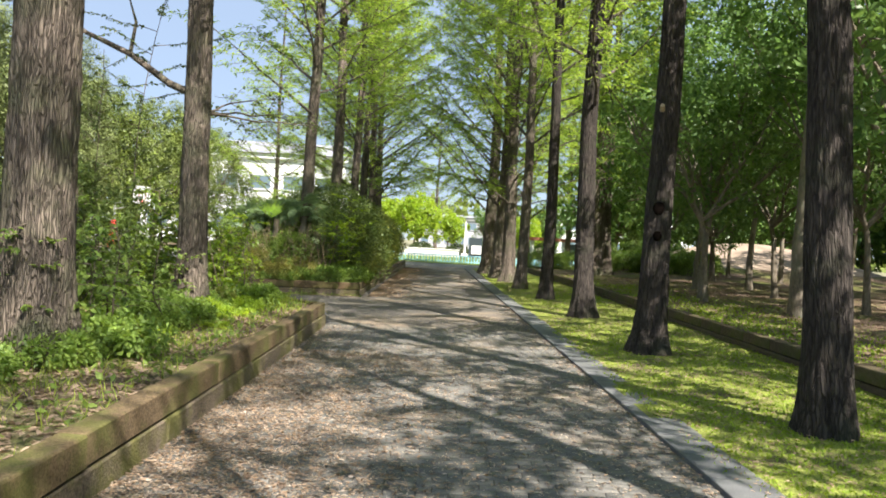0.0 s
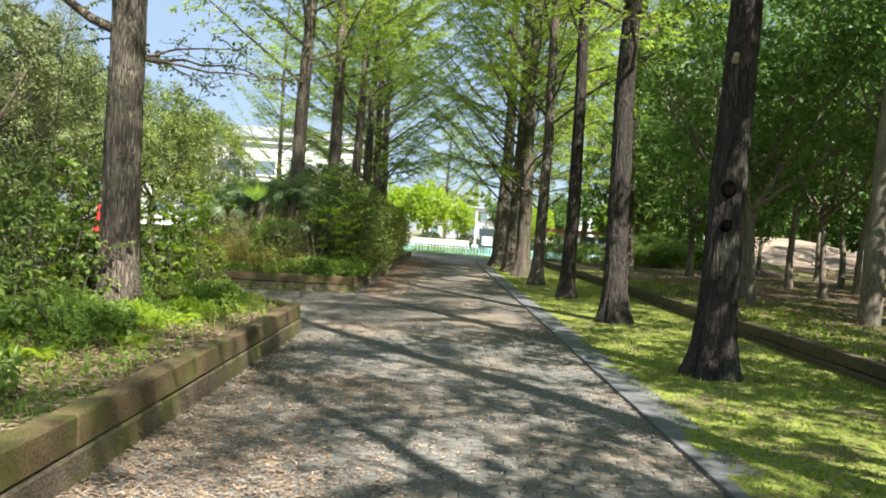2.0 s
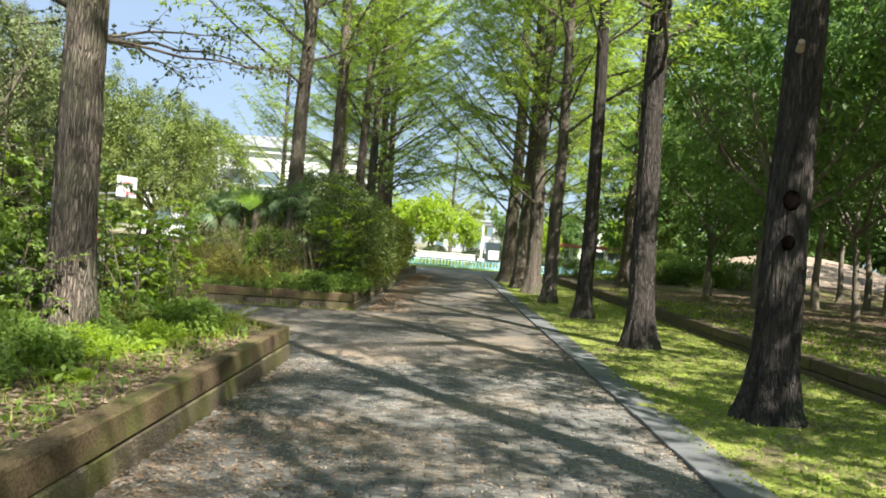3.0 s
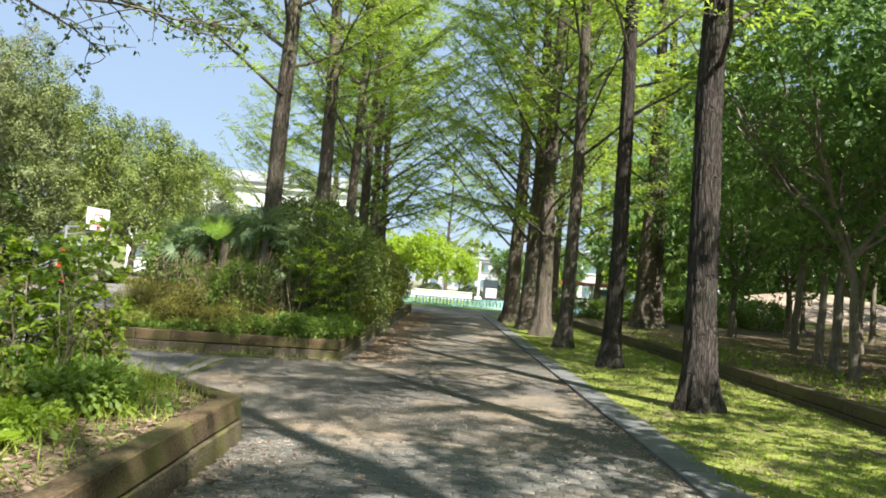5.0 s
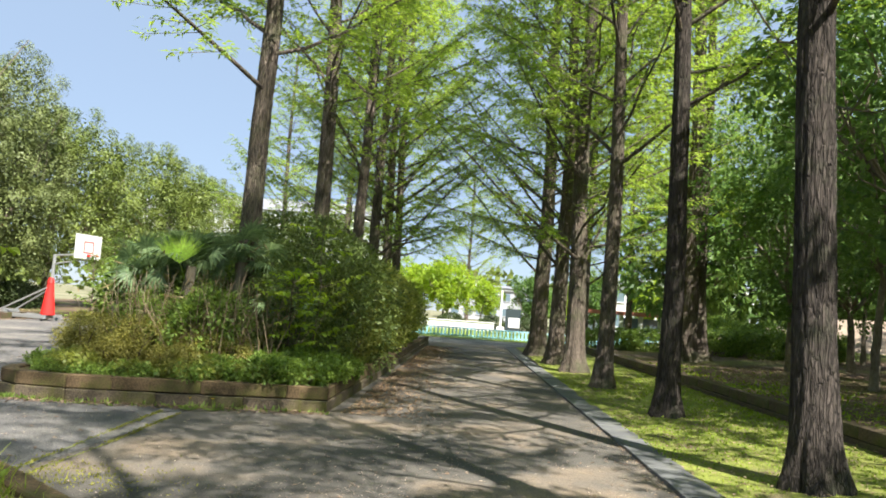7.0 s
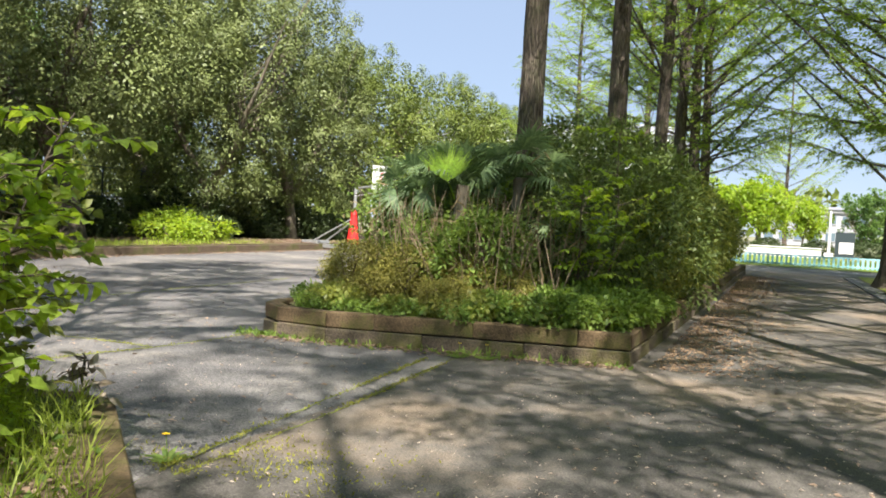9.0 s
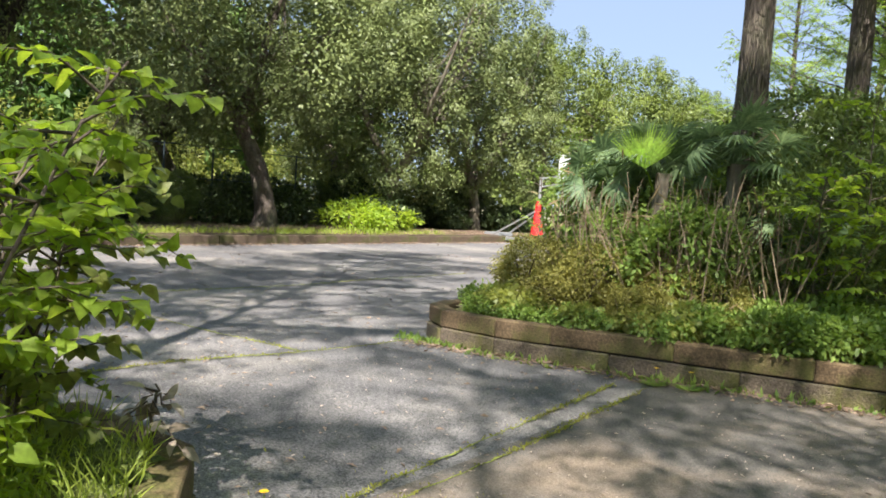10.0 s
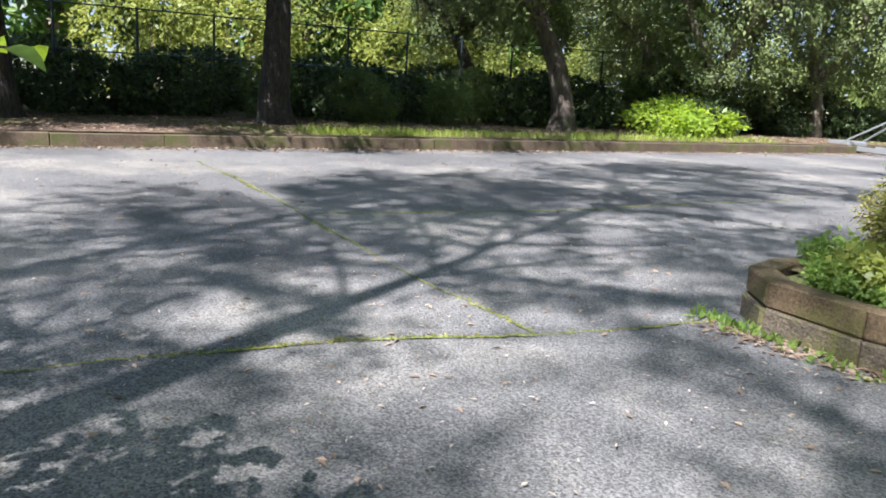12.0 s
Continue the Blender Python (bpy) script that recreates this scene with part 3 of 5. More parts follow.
CROWNS = [redwood_crown(11, 19, 4.4, 4.1), redwood_crown(12, 20, 4.8, 3.8), redwood_crown(13, 18.5, 4.2, 4.3), redwood_crown(14, 16, 2.6, 5.8, 52, 24, 0.12), redwood_crown(15, 19, 6.2, 3.7, 40, 25), redwood_crown(16, 19, 6.2, 3.5, 31, 17)]


def redwood(x, y, z, r0, kind, turn, label, group, bark=BARK, size=1.0, lean=(0, 0), flare=0.75, slim=0.0):
    t = thing("redwood_tree", label, "tree", group, pose(x, y, z, lean[0], lean[1], 0))
    g = Geo()
    bark_trunk(g, 19 * size, r0, int(abs(x * 97 + y * 31)) + 5, flare=flare, slim=slim)
    tr = g.ob("trunk", bark, t, smooth=True)
    for nm, me in zip(("branching", "crown"), CROWNS[kind]):
        o = new(nm, me)
        o.parent = t
        o.matrix_local = pose(0, 0, 0, 0, 0, turn) @ Matrix.Scale(size, 4)
    return t


# first and last stand out of view, added along the row to cast shade
RIGHT_ROW = [(3.42, 2.1, 0.18), (3.42, 6.65, 0.195), (3.17, 11.35, 0.205), (3.16, 16.6, 0.20), (3.03, 21.5, 0.165), (2.78, 25.9, 0.17), (2.74, 30.2, 0.25), (2.56, 33.1, 0.24), (2.38, 37.6, 0.30), (3.45, -2.5, 0.18)]
ROW_R = []
for i, (x, y, r0) in enumerate(RIGHT_ROW):
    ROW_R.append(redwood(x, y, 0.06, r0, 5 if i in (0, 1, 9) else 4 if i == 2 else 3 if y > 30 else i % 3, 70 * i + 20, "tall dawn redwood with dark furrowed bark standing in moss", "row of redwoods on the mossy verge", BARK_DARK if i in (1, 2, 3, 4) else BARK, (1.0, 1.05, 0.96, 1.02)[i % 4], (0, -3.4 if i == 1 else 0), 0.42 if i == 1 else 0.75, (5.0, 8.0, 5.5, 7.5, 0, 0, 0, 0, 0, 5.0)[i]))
LEFT_ROW = [(-3.35, 6.5, 0.285), (-3.4, 10.75, 0.19), (-3.62, 21.0, 0.17), (-3.62, 26.0, 0.19), (-3.6, 32.0, 0.18), (-3.6, 36.4, 0.2), (-3.6, 39.8, 0.2), (-3.6, 48.0 - 8.1 + 3.6, 0.2)]
ROW_L = []
for i, (x, y, r0) in enumerate(LEFT_ROW):
    ROW_L.append(redwood(x, y, 0.36 if y < 41 else 0.0, r0, 4 if i == 1 else 3 if y > 34 else (i + 1) % 3, 55 * i + 100, "tall dawn redwood with furrowed reddish-grey bark in the planting bed", "row of redwoods in the planting beds", BARK, (1.0, 1.2, 0.98)[i % 3] if i < 3 else (1.0, 1.06, 0.98)[i % 3], (0, 0), slim=5.0 if i < 2 else 0.0))

for i, (x, y) in enumerate([(-7.5, 53.5), (9.0, 54.5), (4.9, 46.0 - 2.6), (-12.5, 58), (14, 57), (-0.5, 92)]):
    redwood(x, y, 0.0, 0.2, 3, 81 * i, "dawn redwood with low feathery branches across the road", "redwoods across the road", BARK, 0.95)

# knot holes as flat bumps, their inner shade painted black, and a sawn limb on one verge tree
for (dz, rr) in ((2.12, 0.085), (1.72, 0.065)):
    bm = bmesh.new()
    bmesh.ops.create_uvsphere(bm, u_segments=16, v_segments=10, radius=1.0)
    bmesh.ops.scale(bm, vec=(rr, 0.035, rr * 1.15), verts=bm.verts)
    o = part("hollow", bm, HOLE_SHADE, ROW_R[2], "knot hole drawn as a shade-black bump")
    o.matrix_local = pose(-0.03, -0.178, dz)
st = part("limb_stub", bm_tube((-0.05, -0.12, 3.55), (-0.08, -0.225, 3.6), 0.04, 12, 0.03), CUT_WOOD, ROW_R[2], "sawn-off pale limb stub")
# a bare rising limb on the bed tree beside the path
g = Geo()
tube(g, [(0, 0, 2.95), (-0.5, 0.1, 3.15), (-1.1, 0.2, 3.55), (-1.8, 0.35, 3.85), (-2.7, 0.5, 4.4)], [0.06, 0.05, 0.042, 0.03, 0.012], 8)
tube(g, [(-1.1, 0.2, 3.55), (-1.2, 0.6, 4.1), (-1.5, 0.9, 4.7)], [0.03, 0.022, 0.008], 6)
g.ob("low_limb", BARK, ROW_L[1], "bare rising limb", True)
r = np.random.default_rng(33)
g, gf = Geo(), Geo()
for az, up, L in ((88, 0.02, 1.7), (62, 0.10, 1.9), (40, 0.16, 1.6), (110, 0.25, 1.5), (75, 0.3, 1.9)):
    d = unit(np.array([math.cos(math.radians(az)), math.sin(math.radians(az)), up]))
    lp = curve_pts((0.05, 0.08, 2.62 + 0.08 * L), d, L * 1.25, 9, (0, 0, -0.12), 0.03, r)
    tube(g, lp, np.linspace(0.018, 0.004, 9), 5)
    for k in range(13):
        q = r.integers(2, 9)
        td = unit(d * 0.6 + r.normal(size=3) * (0.7, 0.7, 0.4))
        tp = curve_pts(lp[q], td, r.uniform(0.25, 0.55), 5, (0, 0, -0.06), 0.015, r)
        tube(g, tp, np.linspace(0.005, 0.002, 5), 4)
        m = 9
        lq = tp[r.integers(1, 5, m)] + r.normal(size=(m, 3)) * 0.02
        leaves(gf, lq, scatter_dirs(r, m, -0.3), scatter_dirs(r, m, 0.8), r.uniform(0.04, 0.065, m), r.uniform(0.028, 0.042, m))
g.ob("leafy_limb", TWIG, ROW_L[1], "thin spreading leafy limb", True)
tagged(gf.ob("leaf_spray", SHRUB_DARK, ROW_L[1], "sparse small dark leaves"), kind="stuff")


def lobed_points(r, n, rx, ry, rz, cz, lobes, bumpy=0.42):
    """Points on the outside of a cloud of lobes that fills an ellipsoid, and their outward ways."""
    c = scatter_dirs(r, lobes) * r.uniform(0.35, 0.75, (lobes, 1))
    rad = r.uniform(bumpy * 0.7, bumpy * 1.2, lobes)
    k = r.integers(lobes, size=n * 3)
    d = scatter_dirs(r, n * 3, 0.15)
    p = c[k] + d * rad[k][:, None] * r.uniform(0.8, 1.06, (n * 3, 1))
    dist = np.linalg.norm(p[:, None] - c[None], axis=2) / rad[None]
    ok = (dist > 0.78).all(1)
    p2 = (c[k] + d * rad[k][:, None] * r.uniform(0.3, 0.62, (n * 3, 1)))[ok][:n]
    p, d = p[ok][:n], d[ok][:n]
    return p * (rx, ry, rz) + (0, 0, cz), d, p2 * (rx, ry, rz) + (0, 0, cz)


def clumps(g, r, centres, ways, per, rad, length, width, up=0.35, out=0.4, stray=0.55, dome=False):
    """A tuft of leaves at each centre."""
    n = len(centres)
    c = np.repeat(centres, per, 0)
    w = np.repeat(ways, per, 0)
    d = unit(r.normal(size=(n * per, 3)) * 0.8 + w * 0.7 + np.array([0, 0, up * 0.5]))
    p = c + d * rad * r.uniform(0.1, 1.0, (n * per, 1)) ** 0.6
    ld = unit(d + r.normal(size=d.shape) * 0.5 + np.array([0, 0, -0.25]))
    nr = unit(np.array([0, 0, 1.0]) + r.normal(size=d.shape) * stray + w * out)
    if dome:   # leaves lie over the tuft like shingles
        ld = r.normal(size=d.shape)
        ld = unit(ld - d * (ld * d).sum(1, keepdims=True) + d * 0.35 - np.array([0, 0, 0.2]))
        nr = unit(d + np.array([0, 0, 0.35]) + r.normal(size=d.shape) * stray)
    leaves(g, p, ld, nr, r.uniform(0.7, 1.25, n * per) * length, r.uniform(0.75, 1.2, n * per) * width, 0.12, 0.15)


def broadleaf(seed, h, base, rx, r0, n, per, length, width, leaf_mat, bark, lean=0.0, lobes=16, rad=0.3, fork=None, inner=0, bumpy=0.42, apart=0.0):
    """Meshes of a spreading tree: trunk, limbs, crown."""
    r = np.random.default_rng(seed)
    gt, gl, gf = Geo(), Geo(), Geo()
    fork = fork or base + 0.6
    k = 14
    tp = curve_pts((0, 0, -0.2), (0, 0, 1), fork + 0.2, k, (lean, lean * 0.4, 0), 0.012, r)
    tz = np.linspace(0, 1, k)
    tube(gt, tp, r0 * (1 - 0.35 * tz + 0.55 * np.exp(-tz * fork / 0.25)), 14)
    cz, rz = (h + base) / 2, (h - base) / 2
    pts, ways, deep = lobed_points(r, n, rx, rx, rz, cz, lobes, bumpy)
    if apart:   # tufts keep clear of one another, with dark gaps between
        keep = []
        for i, q in enumerate(pts):
            if not keep or (np.linalg.norm(pts[keep] - q, axis=1) > apart * (0.75 + 0.5 * ((i * 7) % 10) / 10)).all():
                keep.append(i)
        shell, shell_ways = pts[keep], ways[keep]
    else:
        shell, shell_ways = pts, ways
    top = tp[-1]
    for i in range(6):
        az = i * 2.4 + r.uniform(0, 1)
        d = unit(np.array([math.cos(az), math.sin(az), r.uniform(0.7, 1.8)]))
        L = (h - fork) * r.uniform(0.45, 0.75)
        lp = curve_pts(top, d, L, 7, (0, 0, L * 0.25), 0.09, r)
        tube(gl, lp, np.linspace(r0 * 0.55, 0.012, 7), 7)
        near = pts[np.argsort(np.linalg.norm(pts - lp[4], axis=1))[: max(8, n // 30)]]
        for q in near[::2]:
            s = lp[r.integers(2, 6)]
            mid = (s + q) / 2 + r.normal(size=3) * 0.15
            tube(gl, np.stack([s, mid, q]), [0.022, 0.014, 0.005], 4)
    clumps(gf, r, shell, shell_ways, per, rad, length, width, up=0.9 if apart else 0.35, out=1.0 if inner else 0.4, stray=0.3 if apart else 0.55, dome=apart > 0)
    if inner:
        clumps(gf, r, deep[:inner], ways[:inner], 11, rad * 1.1, length * 1.7, width * 2.2, out=0.8)
    return [gt.mesh("trunk", bark, True), gl.mesh("branching", bark, True), gf.mesh("crown", leaf_mat)]


def plant_tree(name, meshes, label, group, m, category="tree"):
    t = thing(name, label, category, group, m)
    for nm, me in zip(("trunk", "branching", "crown"), meshes):
        o = new(nm, me)
        o.parent = t
    return t


WOODS = [broadleaf(21, 9.5, 2.9, 2.8, 0.11, 420, 42, 0.20, 0.085, WOOD_GREEN, BARK_GREY, 0.12, 18, 0.45, 2.6, apart=0.6),
         broadleaf(22, 10.5, 3.0, 3.1, 0.13, 440, 42, 0.20, 0.085, WOOD_GREEN, BARK_GREY, -0.15, 20, 0.45, 3.0, apart=0.6),
         broadleaf(23, 8.5, 2.4, 2.7, 0.10, 400, 42, 0.20, 0.085, WOOD_GREEN, BARK_GREY, 0.2, 18, 0.45, 2.2, apart=0.6)]
# trees with y below 10 stand out of view, added to shade path and verge
WOOD_AT = [(7.4, 21.6, 0, 1.0), (11.5, 28.5, 1, 1.0), (6.9, 19.9, 2, 0.95), (8.1, 23.7, 0, 0.9), (15.2, 32.3, 1, 1.0), (14.4, 38.3, 2, 1.0), (9.2, 15.0, 1, 1.05), (12.2, 20.0, 0, 1.1), (6.8, 9.5, 2, 1.15), (13.5, 13.5, 1, 1.15), (17.5, 22.5, 0, 1.2), (18.5, 29, 1, 1.1), (21, 35.5, 0, 1.15), (9.0, 27.0, 0, 1.0), (24, 27, 2, 1.4), (6.7, 4.2, 1, 1.15), (27, 34, 1, 1.4), (6.3, -2.0, 0, 1.2), (12.5, 6.5, 1, 1.25), (16.5, 9.5, 2, 1.3), (10.5, 24.0, 2, 1.0), (10.2, 18.3, 2, 0.95), (12.9, 24.2, 0, 1.0), (13.8, 28.6, 0, 1.05), (16.0, 36.0, 0, 1.1)]
for i, (x, y, k, s) in enumerate(WOOD_AT):
    plant_tree("woodland_tree", WOODS[k], "slender woodland tree with mottled bark and light green leaves", "woodland trees on the bank", pose(x, y, float(bank_h(np.array(x), np.array(y))) - 0.02, 0, 0, 77 * i) @ Matrix.Scale(s, 4))

DARK_TREE = broadleaf(31, 9.0, 1.5, 2.9, 0.14, 600, 22, 0.18, 0.08, WOOD_GREEN, BARK_GREY, 0.1, 22, 0.42, 1.9)
for i, (x, y, s) in enumerate([(9.6, 33.0, 1.0), (12.6, 35.5, 1.0), (20, 25, 1.3)]):
    plant_tree("evergreen_tree", DARK_TREE, "dense dark evergreen tree with low hanging branches", "dark trees on the bank", pose(x, y, 0.33, 0, 0, 120 * i) @ Matrix.Scale(s, 4))
redwood(7.1, 35.3, 0.3, 0.33, 0, 200, "stout dawn redwood with mossy greenish trunk on the bank", "redwoods on the bank", BARK, 1.0)
redwood(7.9, 36.6, 0.3, 0.26, 2, 30, "dawn redwood with mossy trunk on the bank", "redwoods on the bank", BARK, 0.95)
# a pale smooth trunk just behind the dark wall
pale = thing("pale_trunk_tree", "tree with a pale grey smooth straight trunk", "tree", m=pose(7.75, 16.6, 0.32))
g = Geo()
tube(g, curve_pts((0, 0, -0.2), (0, 0, 1), 7.5, 14, (0.15, 0.1, 0), 0.01, np.random.default_rng(3)), np.linspace(0.20, 0.10, 14), 18)
g.ob("trunk", BARK_GREY, pale, "pale grey smooth trunk", True)
o = new("crown", WOODS[1][2])
o.parent = pale
o.matrix_local = pose(0.2, 0.1, 0.8)

# large evergreens beside the lot
CAMPHOR = [broadleaf(41, 12.0, 0.2, 4.6, 0.30, 1800, 270, 0.10, 0.045, EVERGREEN, BARK_GREY, 0.3, 48, 0.6, 1.8, 1700, 0.3, 1.15),
           # dark bark here stands in for the shade on this trunk
           broadleaf(42, 11.5, 1.9, 6.2, 0.30, 1900, 240, 0.105, 0.047, EVERGREEN, BARK_DARK, -0.3, 56, 0.62, 3.0, 1800, 0.3, 1.2),
           broadleaf(43, 10.5, 0.8, 4.8, 0.26, 1500, 140, 0.12, 0.052, EVER_GOLD, BARK_GREY, 0.2, 60, 0.5, 1.8, 1400, 0.3, 0.92),
           broadleaf(44, 11.0, 1.5, 4.2, 0.36, 1500, 210, 0.10, 0.045, EVERGREEN, BARK, -1.0, 44, 0.58, 3.2, 1400, 0.3, 1.1)]
# the tree at y 8.4 is unseen, added to throw shade on the bank
EVER_AT = [(-21.4, 35.2, 0, 1.0), (-20.7, 40.3, 0, 0.95), (-21.3, 29.3, 3, 1.0), (-20.2, 20.2, 1, 1.22), (-20.6, 14.7, 1, 1.2), (-20.8, 8.4, 1, 1.2), (-21.0, 46.5, 2, 0.98), (-20.5, 55.5, 2, 0.98), (-20, 64.5, 2, 0.95), (-25.6, 37.5, 0, 1.1), (-26.5, 29.5, 3, 0.8)]
EVER_LABEL = ("large dense evergreen with glossy leaves down to the ground", "large evergreen with a bare trunk and spreading dark canopy", "rounded evergreen with golden-green young leaves", "evergreen with a stout leaning furrowed trunk and drooping leaves")
for i, (x, y, k, s) in enumerate(EVER_AT):
    plant_tree("evergreen_tree", CAMPHOR[k], EVER_LABEL[k], "evergreens beside the lot", pose(x, y, 0.27, 0, 0, 60 if k == 3 else 100 * i + 15) @ Matrix.Scale(s, 4))


# ---- shrubs and herbs ----
def shrub_meshes(seed, rx, ry, h, n, per, length, width, mat, rad=0.16, lobes=12, stems=9):
    r = np.random.default_rng(seed)
    gs, gf = Geo(), Geo()
    pts, ways, _ = lobed_points(r, n, rx, ry, h * 0.52, h * 0.52, lobes, 0.5)
    pts[:, 2] = np.maximum(pts[:, 2], 0.04)
    for i in range(stems):
        q = pts[r.integers(len(pts))]
        s = np.array([q[0] * 0.25, q[1] * 0.25, -0.05])
        tube(gs, np.stack([s, (s + q) / 2 + r.normal(size=3) * 0.06, q]), [0.014, 0.010, 0.004], 5)
    clumps(gf, r, pts, ways, per, rad, length, width)
    return gs.mesh("branching", TWIG, True), gf.mesh("foliage", mat)


def shrub(name, meshes, label, group, m, category="shrub"):
    t = thing(name, label, category, group, m)
    for nm, me in zip(("branching", "foliage"), meshes):
        o = new(nm, me)
        o.parent = t
    return t


S_DARK = shrub_meshes(51, 1.0, 1.0, 2.0, 400, 24, 0.068, 0.032, SHRUB_DARK, 0.2, 16)
S_MID = shrub_meshes(52, 0.8, 0.8, 1.3, 190, 18, 0.095, 0.046, SHRUB_MID, 0.18, 14)
S_AZ = shrub_meshes(53, 0.6, 0.5, 0.7, 300, 26, 0.04, 0.018, AZALEA, 0.11, 14)
S_BRIGHT = shrub_meshes(54, 0.7, 0.7, 1.7, 220, 17, 0.095, 0.048, OLIVE, 0.2, 14)
S_SUNNY = shrub_meshes(57, 0.8, 0.8, 1.6, 240, 17, 0.085, 0.042, OLIVE, 0.2, 18)
S_LOW = shrub_meshes(55, 0.45, 0.4, 0.34, 120, 20, 0.065, 0.038, HERB, 0.12, 9, 4)
S_LOW_BRIGHT = shrub_meshes(59, 0.45, 0.4, 0.34, 90, 16, 0.075, 0.035, BRIGHT, 0.13, 9, 4)
S_LOW_PALE = shrub_meshes(58, 0.45, 0.4, 0.36, 90, 14, 0.09, 0.075, OLIVE, 0.12, 9, 4)
S_CLIPPED = shrub_meshes(60, 1.25, 1.0, 0.95, 300, 20, 0.10, 0.05, SHRUB_MID, 0.15, 26, 4)
# leaf colour of this one has canopy shade in it
S_HEDGE = shrub_meshes(56, 1.25, 1.0, 0.95, 260, 18, 0.13, 0.065, HEDGE_SHADED, 0.17, 26, 4)


def bed_z(x, y):
    return float(bed_b_h(np.array(x), np.array(y)) if y > 17 else bed_a_h(np.array(x), np.array(y)))


IN_BED = [
    (S_DARK, "dark_shrub", "dense dark green shrub in the island bed", [(-3.1, 22.0, 1.2), (-2.75, 23.4, 1.25), (-4.2, 23.6, 1.1), (-3.0, 25.0, 1.1), (-4.6, 26, 1.2), (-5.2, 22.6, 0.95), (-3.0, 20.9, 0.75)]),
    (S_MID, "shrub", "green leafy shrub in the island bed", [(-4.6, 21.4, 1.1), (-5.15, 21.75, 1.25), (-5.6, 21.7, 0.65), (-5.3, 24.5, 1.4), (-5.1, 21.5, 1.1), (-3.9, 20.3, 0.85), (-4.7, 20.35, 0.7), (-5.4, 28.5, 1.5), (-5.3, 33, 1.6), (-3.6, 29, 1.4), (-3.4, 34, 1.4)]),
    (S_AZ, "azalea_bush", "low rounded azalea with yellowish-green leaves", [(-5.2, 19.75, 1.0), (-4.75, 19.7, 1.0), (-4.2, 19.85, 0.85), (-3.4, 19.95, 0.8), (-5.6, 20.4, 0.9), (-4.0, 19.45, 0.6)]),
    (S_BRIGHT, "olive_shrub", "olive-green leafy shrub beside the path", [(-2.45, 22.8, 0.8), (-2.3, 24.4, 1.0), (-2.45, 26.2, 1.1), (-2.5, 28.4, 1.1), (-2.5, 30.8, 1.1), (-2.5, 33.5, 1.1), (-2.5, 36.5, 1.1), (-2.6, 39.4, 1.1)]),
    (S_LOW, "low_herb", "low leafy ground cover behind the wall", [(-2.5, 19.75, 1.0), (-2.3, 20.3, 1.1), (-2.9, 19.65, 1.0), (-3.3, 19.5, 0.9), (-2.25, 21.0, 1.0), (-2.2, 21.8, 0.9), (-2.8, 20.4, 1.2), (-3.7, 19.35, 0.7), (-4.5, 19.15, 0.6), (-5.0, 19.1, 0.55), (-5.5, 19.15, 0.55), (-5.8, 19.6, 0.6)]),
]
for meshes, name, label, spots in IN_BED:
    for i, (x, y, s) in enumerate(spots):
        shrub(name, meshes, label, name.replace("_", " ") + "s", pose(x, y, bed_z(x, y) - 0.03, 0, 0, 67 * i + 11 * s) @ Matrix.Scale(s, 4))


def fan_palm(x, y, z, trunk_h, fronds, seed, label, star=False):
    """A clump of fan palm: stalks, each with a pleated fan of blades."""
    r = np.random.default_rng(seed)
    t = thing("fan_palm", label, "palm", "fan palms in the island bed", pose(x, y, z))
    g = Geo()
    tube(g, curve_pts((0, 0, -0.1), (0, 0, 1), trunk_h + 0.1, 8, (0.05, 0.03, 0), 0.01, r), np.linspace(0.10, 0.075, 8), 12)
    g.ob("trunk", BARK_GREY, t, "fibrous brown trunk", True)
    for k in range(fronds):
        az = k * 2.4 + r.uniform(-0.3, 0.3)
        up = r.uniform(-0.1, 2.8)
        d = unit(np.array([math.cos(az), math.sin(az), up]))
        L = r.uniform(0.25, 0.6)
        st = curve_pts((0, 0, trunk_h), d, L, 5, (0, 0, -0.12), 0.0)
        gg = Geo()
        tube(gg, st, np.linspace(0.012, 0.007, 5), 5)
        tip = st[-1]
        fd = unit(st[-1] - st[-2])
        side = unit(np.cross(fd, (0, 0, 1)))
        nrm = np.cross(side, fd)
        tw = r.uniform(-1.1, 1.1)
        side, nrm = side * math.cos(tw) + nrm * math.sin(tw), nrm * math.cos(tw) - side * math.sin(tw)
        m = 30
        a = np.linspace(-1.75, 1.75, m)
        dd = unit(np.cos(a)[:, None] * fd + np.sin(a)[:, None] * side + 0.12 * nrm - np.array([0, 0, 0.10]))
        ln = r.uniform(0.30, 0.42, m) * (1 - 0.12 * np.abs(a))
        leaves(gg, np.repeat(tip[None], m, 0), dd, np.repeat(nrm[None], m, 0) + 0.3 * side * np.sin(a * 20)[:, None], ln, 0.024, 0.2, 0.55)
        if star and k == 0:
            gg = Geo()
            tube(gg, [(0, 0, trunk_h - 0.2), (0.02, -0.25, trunk_h), (0.05, -0.42, trunk_h + 0.05)], [0.012, 0.010, 0.007], 5)
            a2 = np.linspace(-1.0, 1.0, 30)
            d2 = unit(np.stack([np.sin(a2), np.full(30, -0.12), np.cos(a2)], 1))
            leaves(gg, np.tile((0.05, -0.42, trunk_h + 0.05), (30, 1)), d2, np.tile((0, -1.0, 0), (30, 1)), r.uniform(0.36, 0.52, 30), 0.03, 0.15, 0.05)
            gg.ob("frond", PALM_NEW, t, "bright upright young fan")
            continue
        gg.ob("frond", DEAD if (up < 0.05 and k % 2) else PALM, t)


fan_palm(-4.45, 20.65, 0.42, 1.4, 26, 61, "clump of fan palm with stiff green pleated fronds", True)
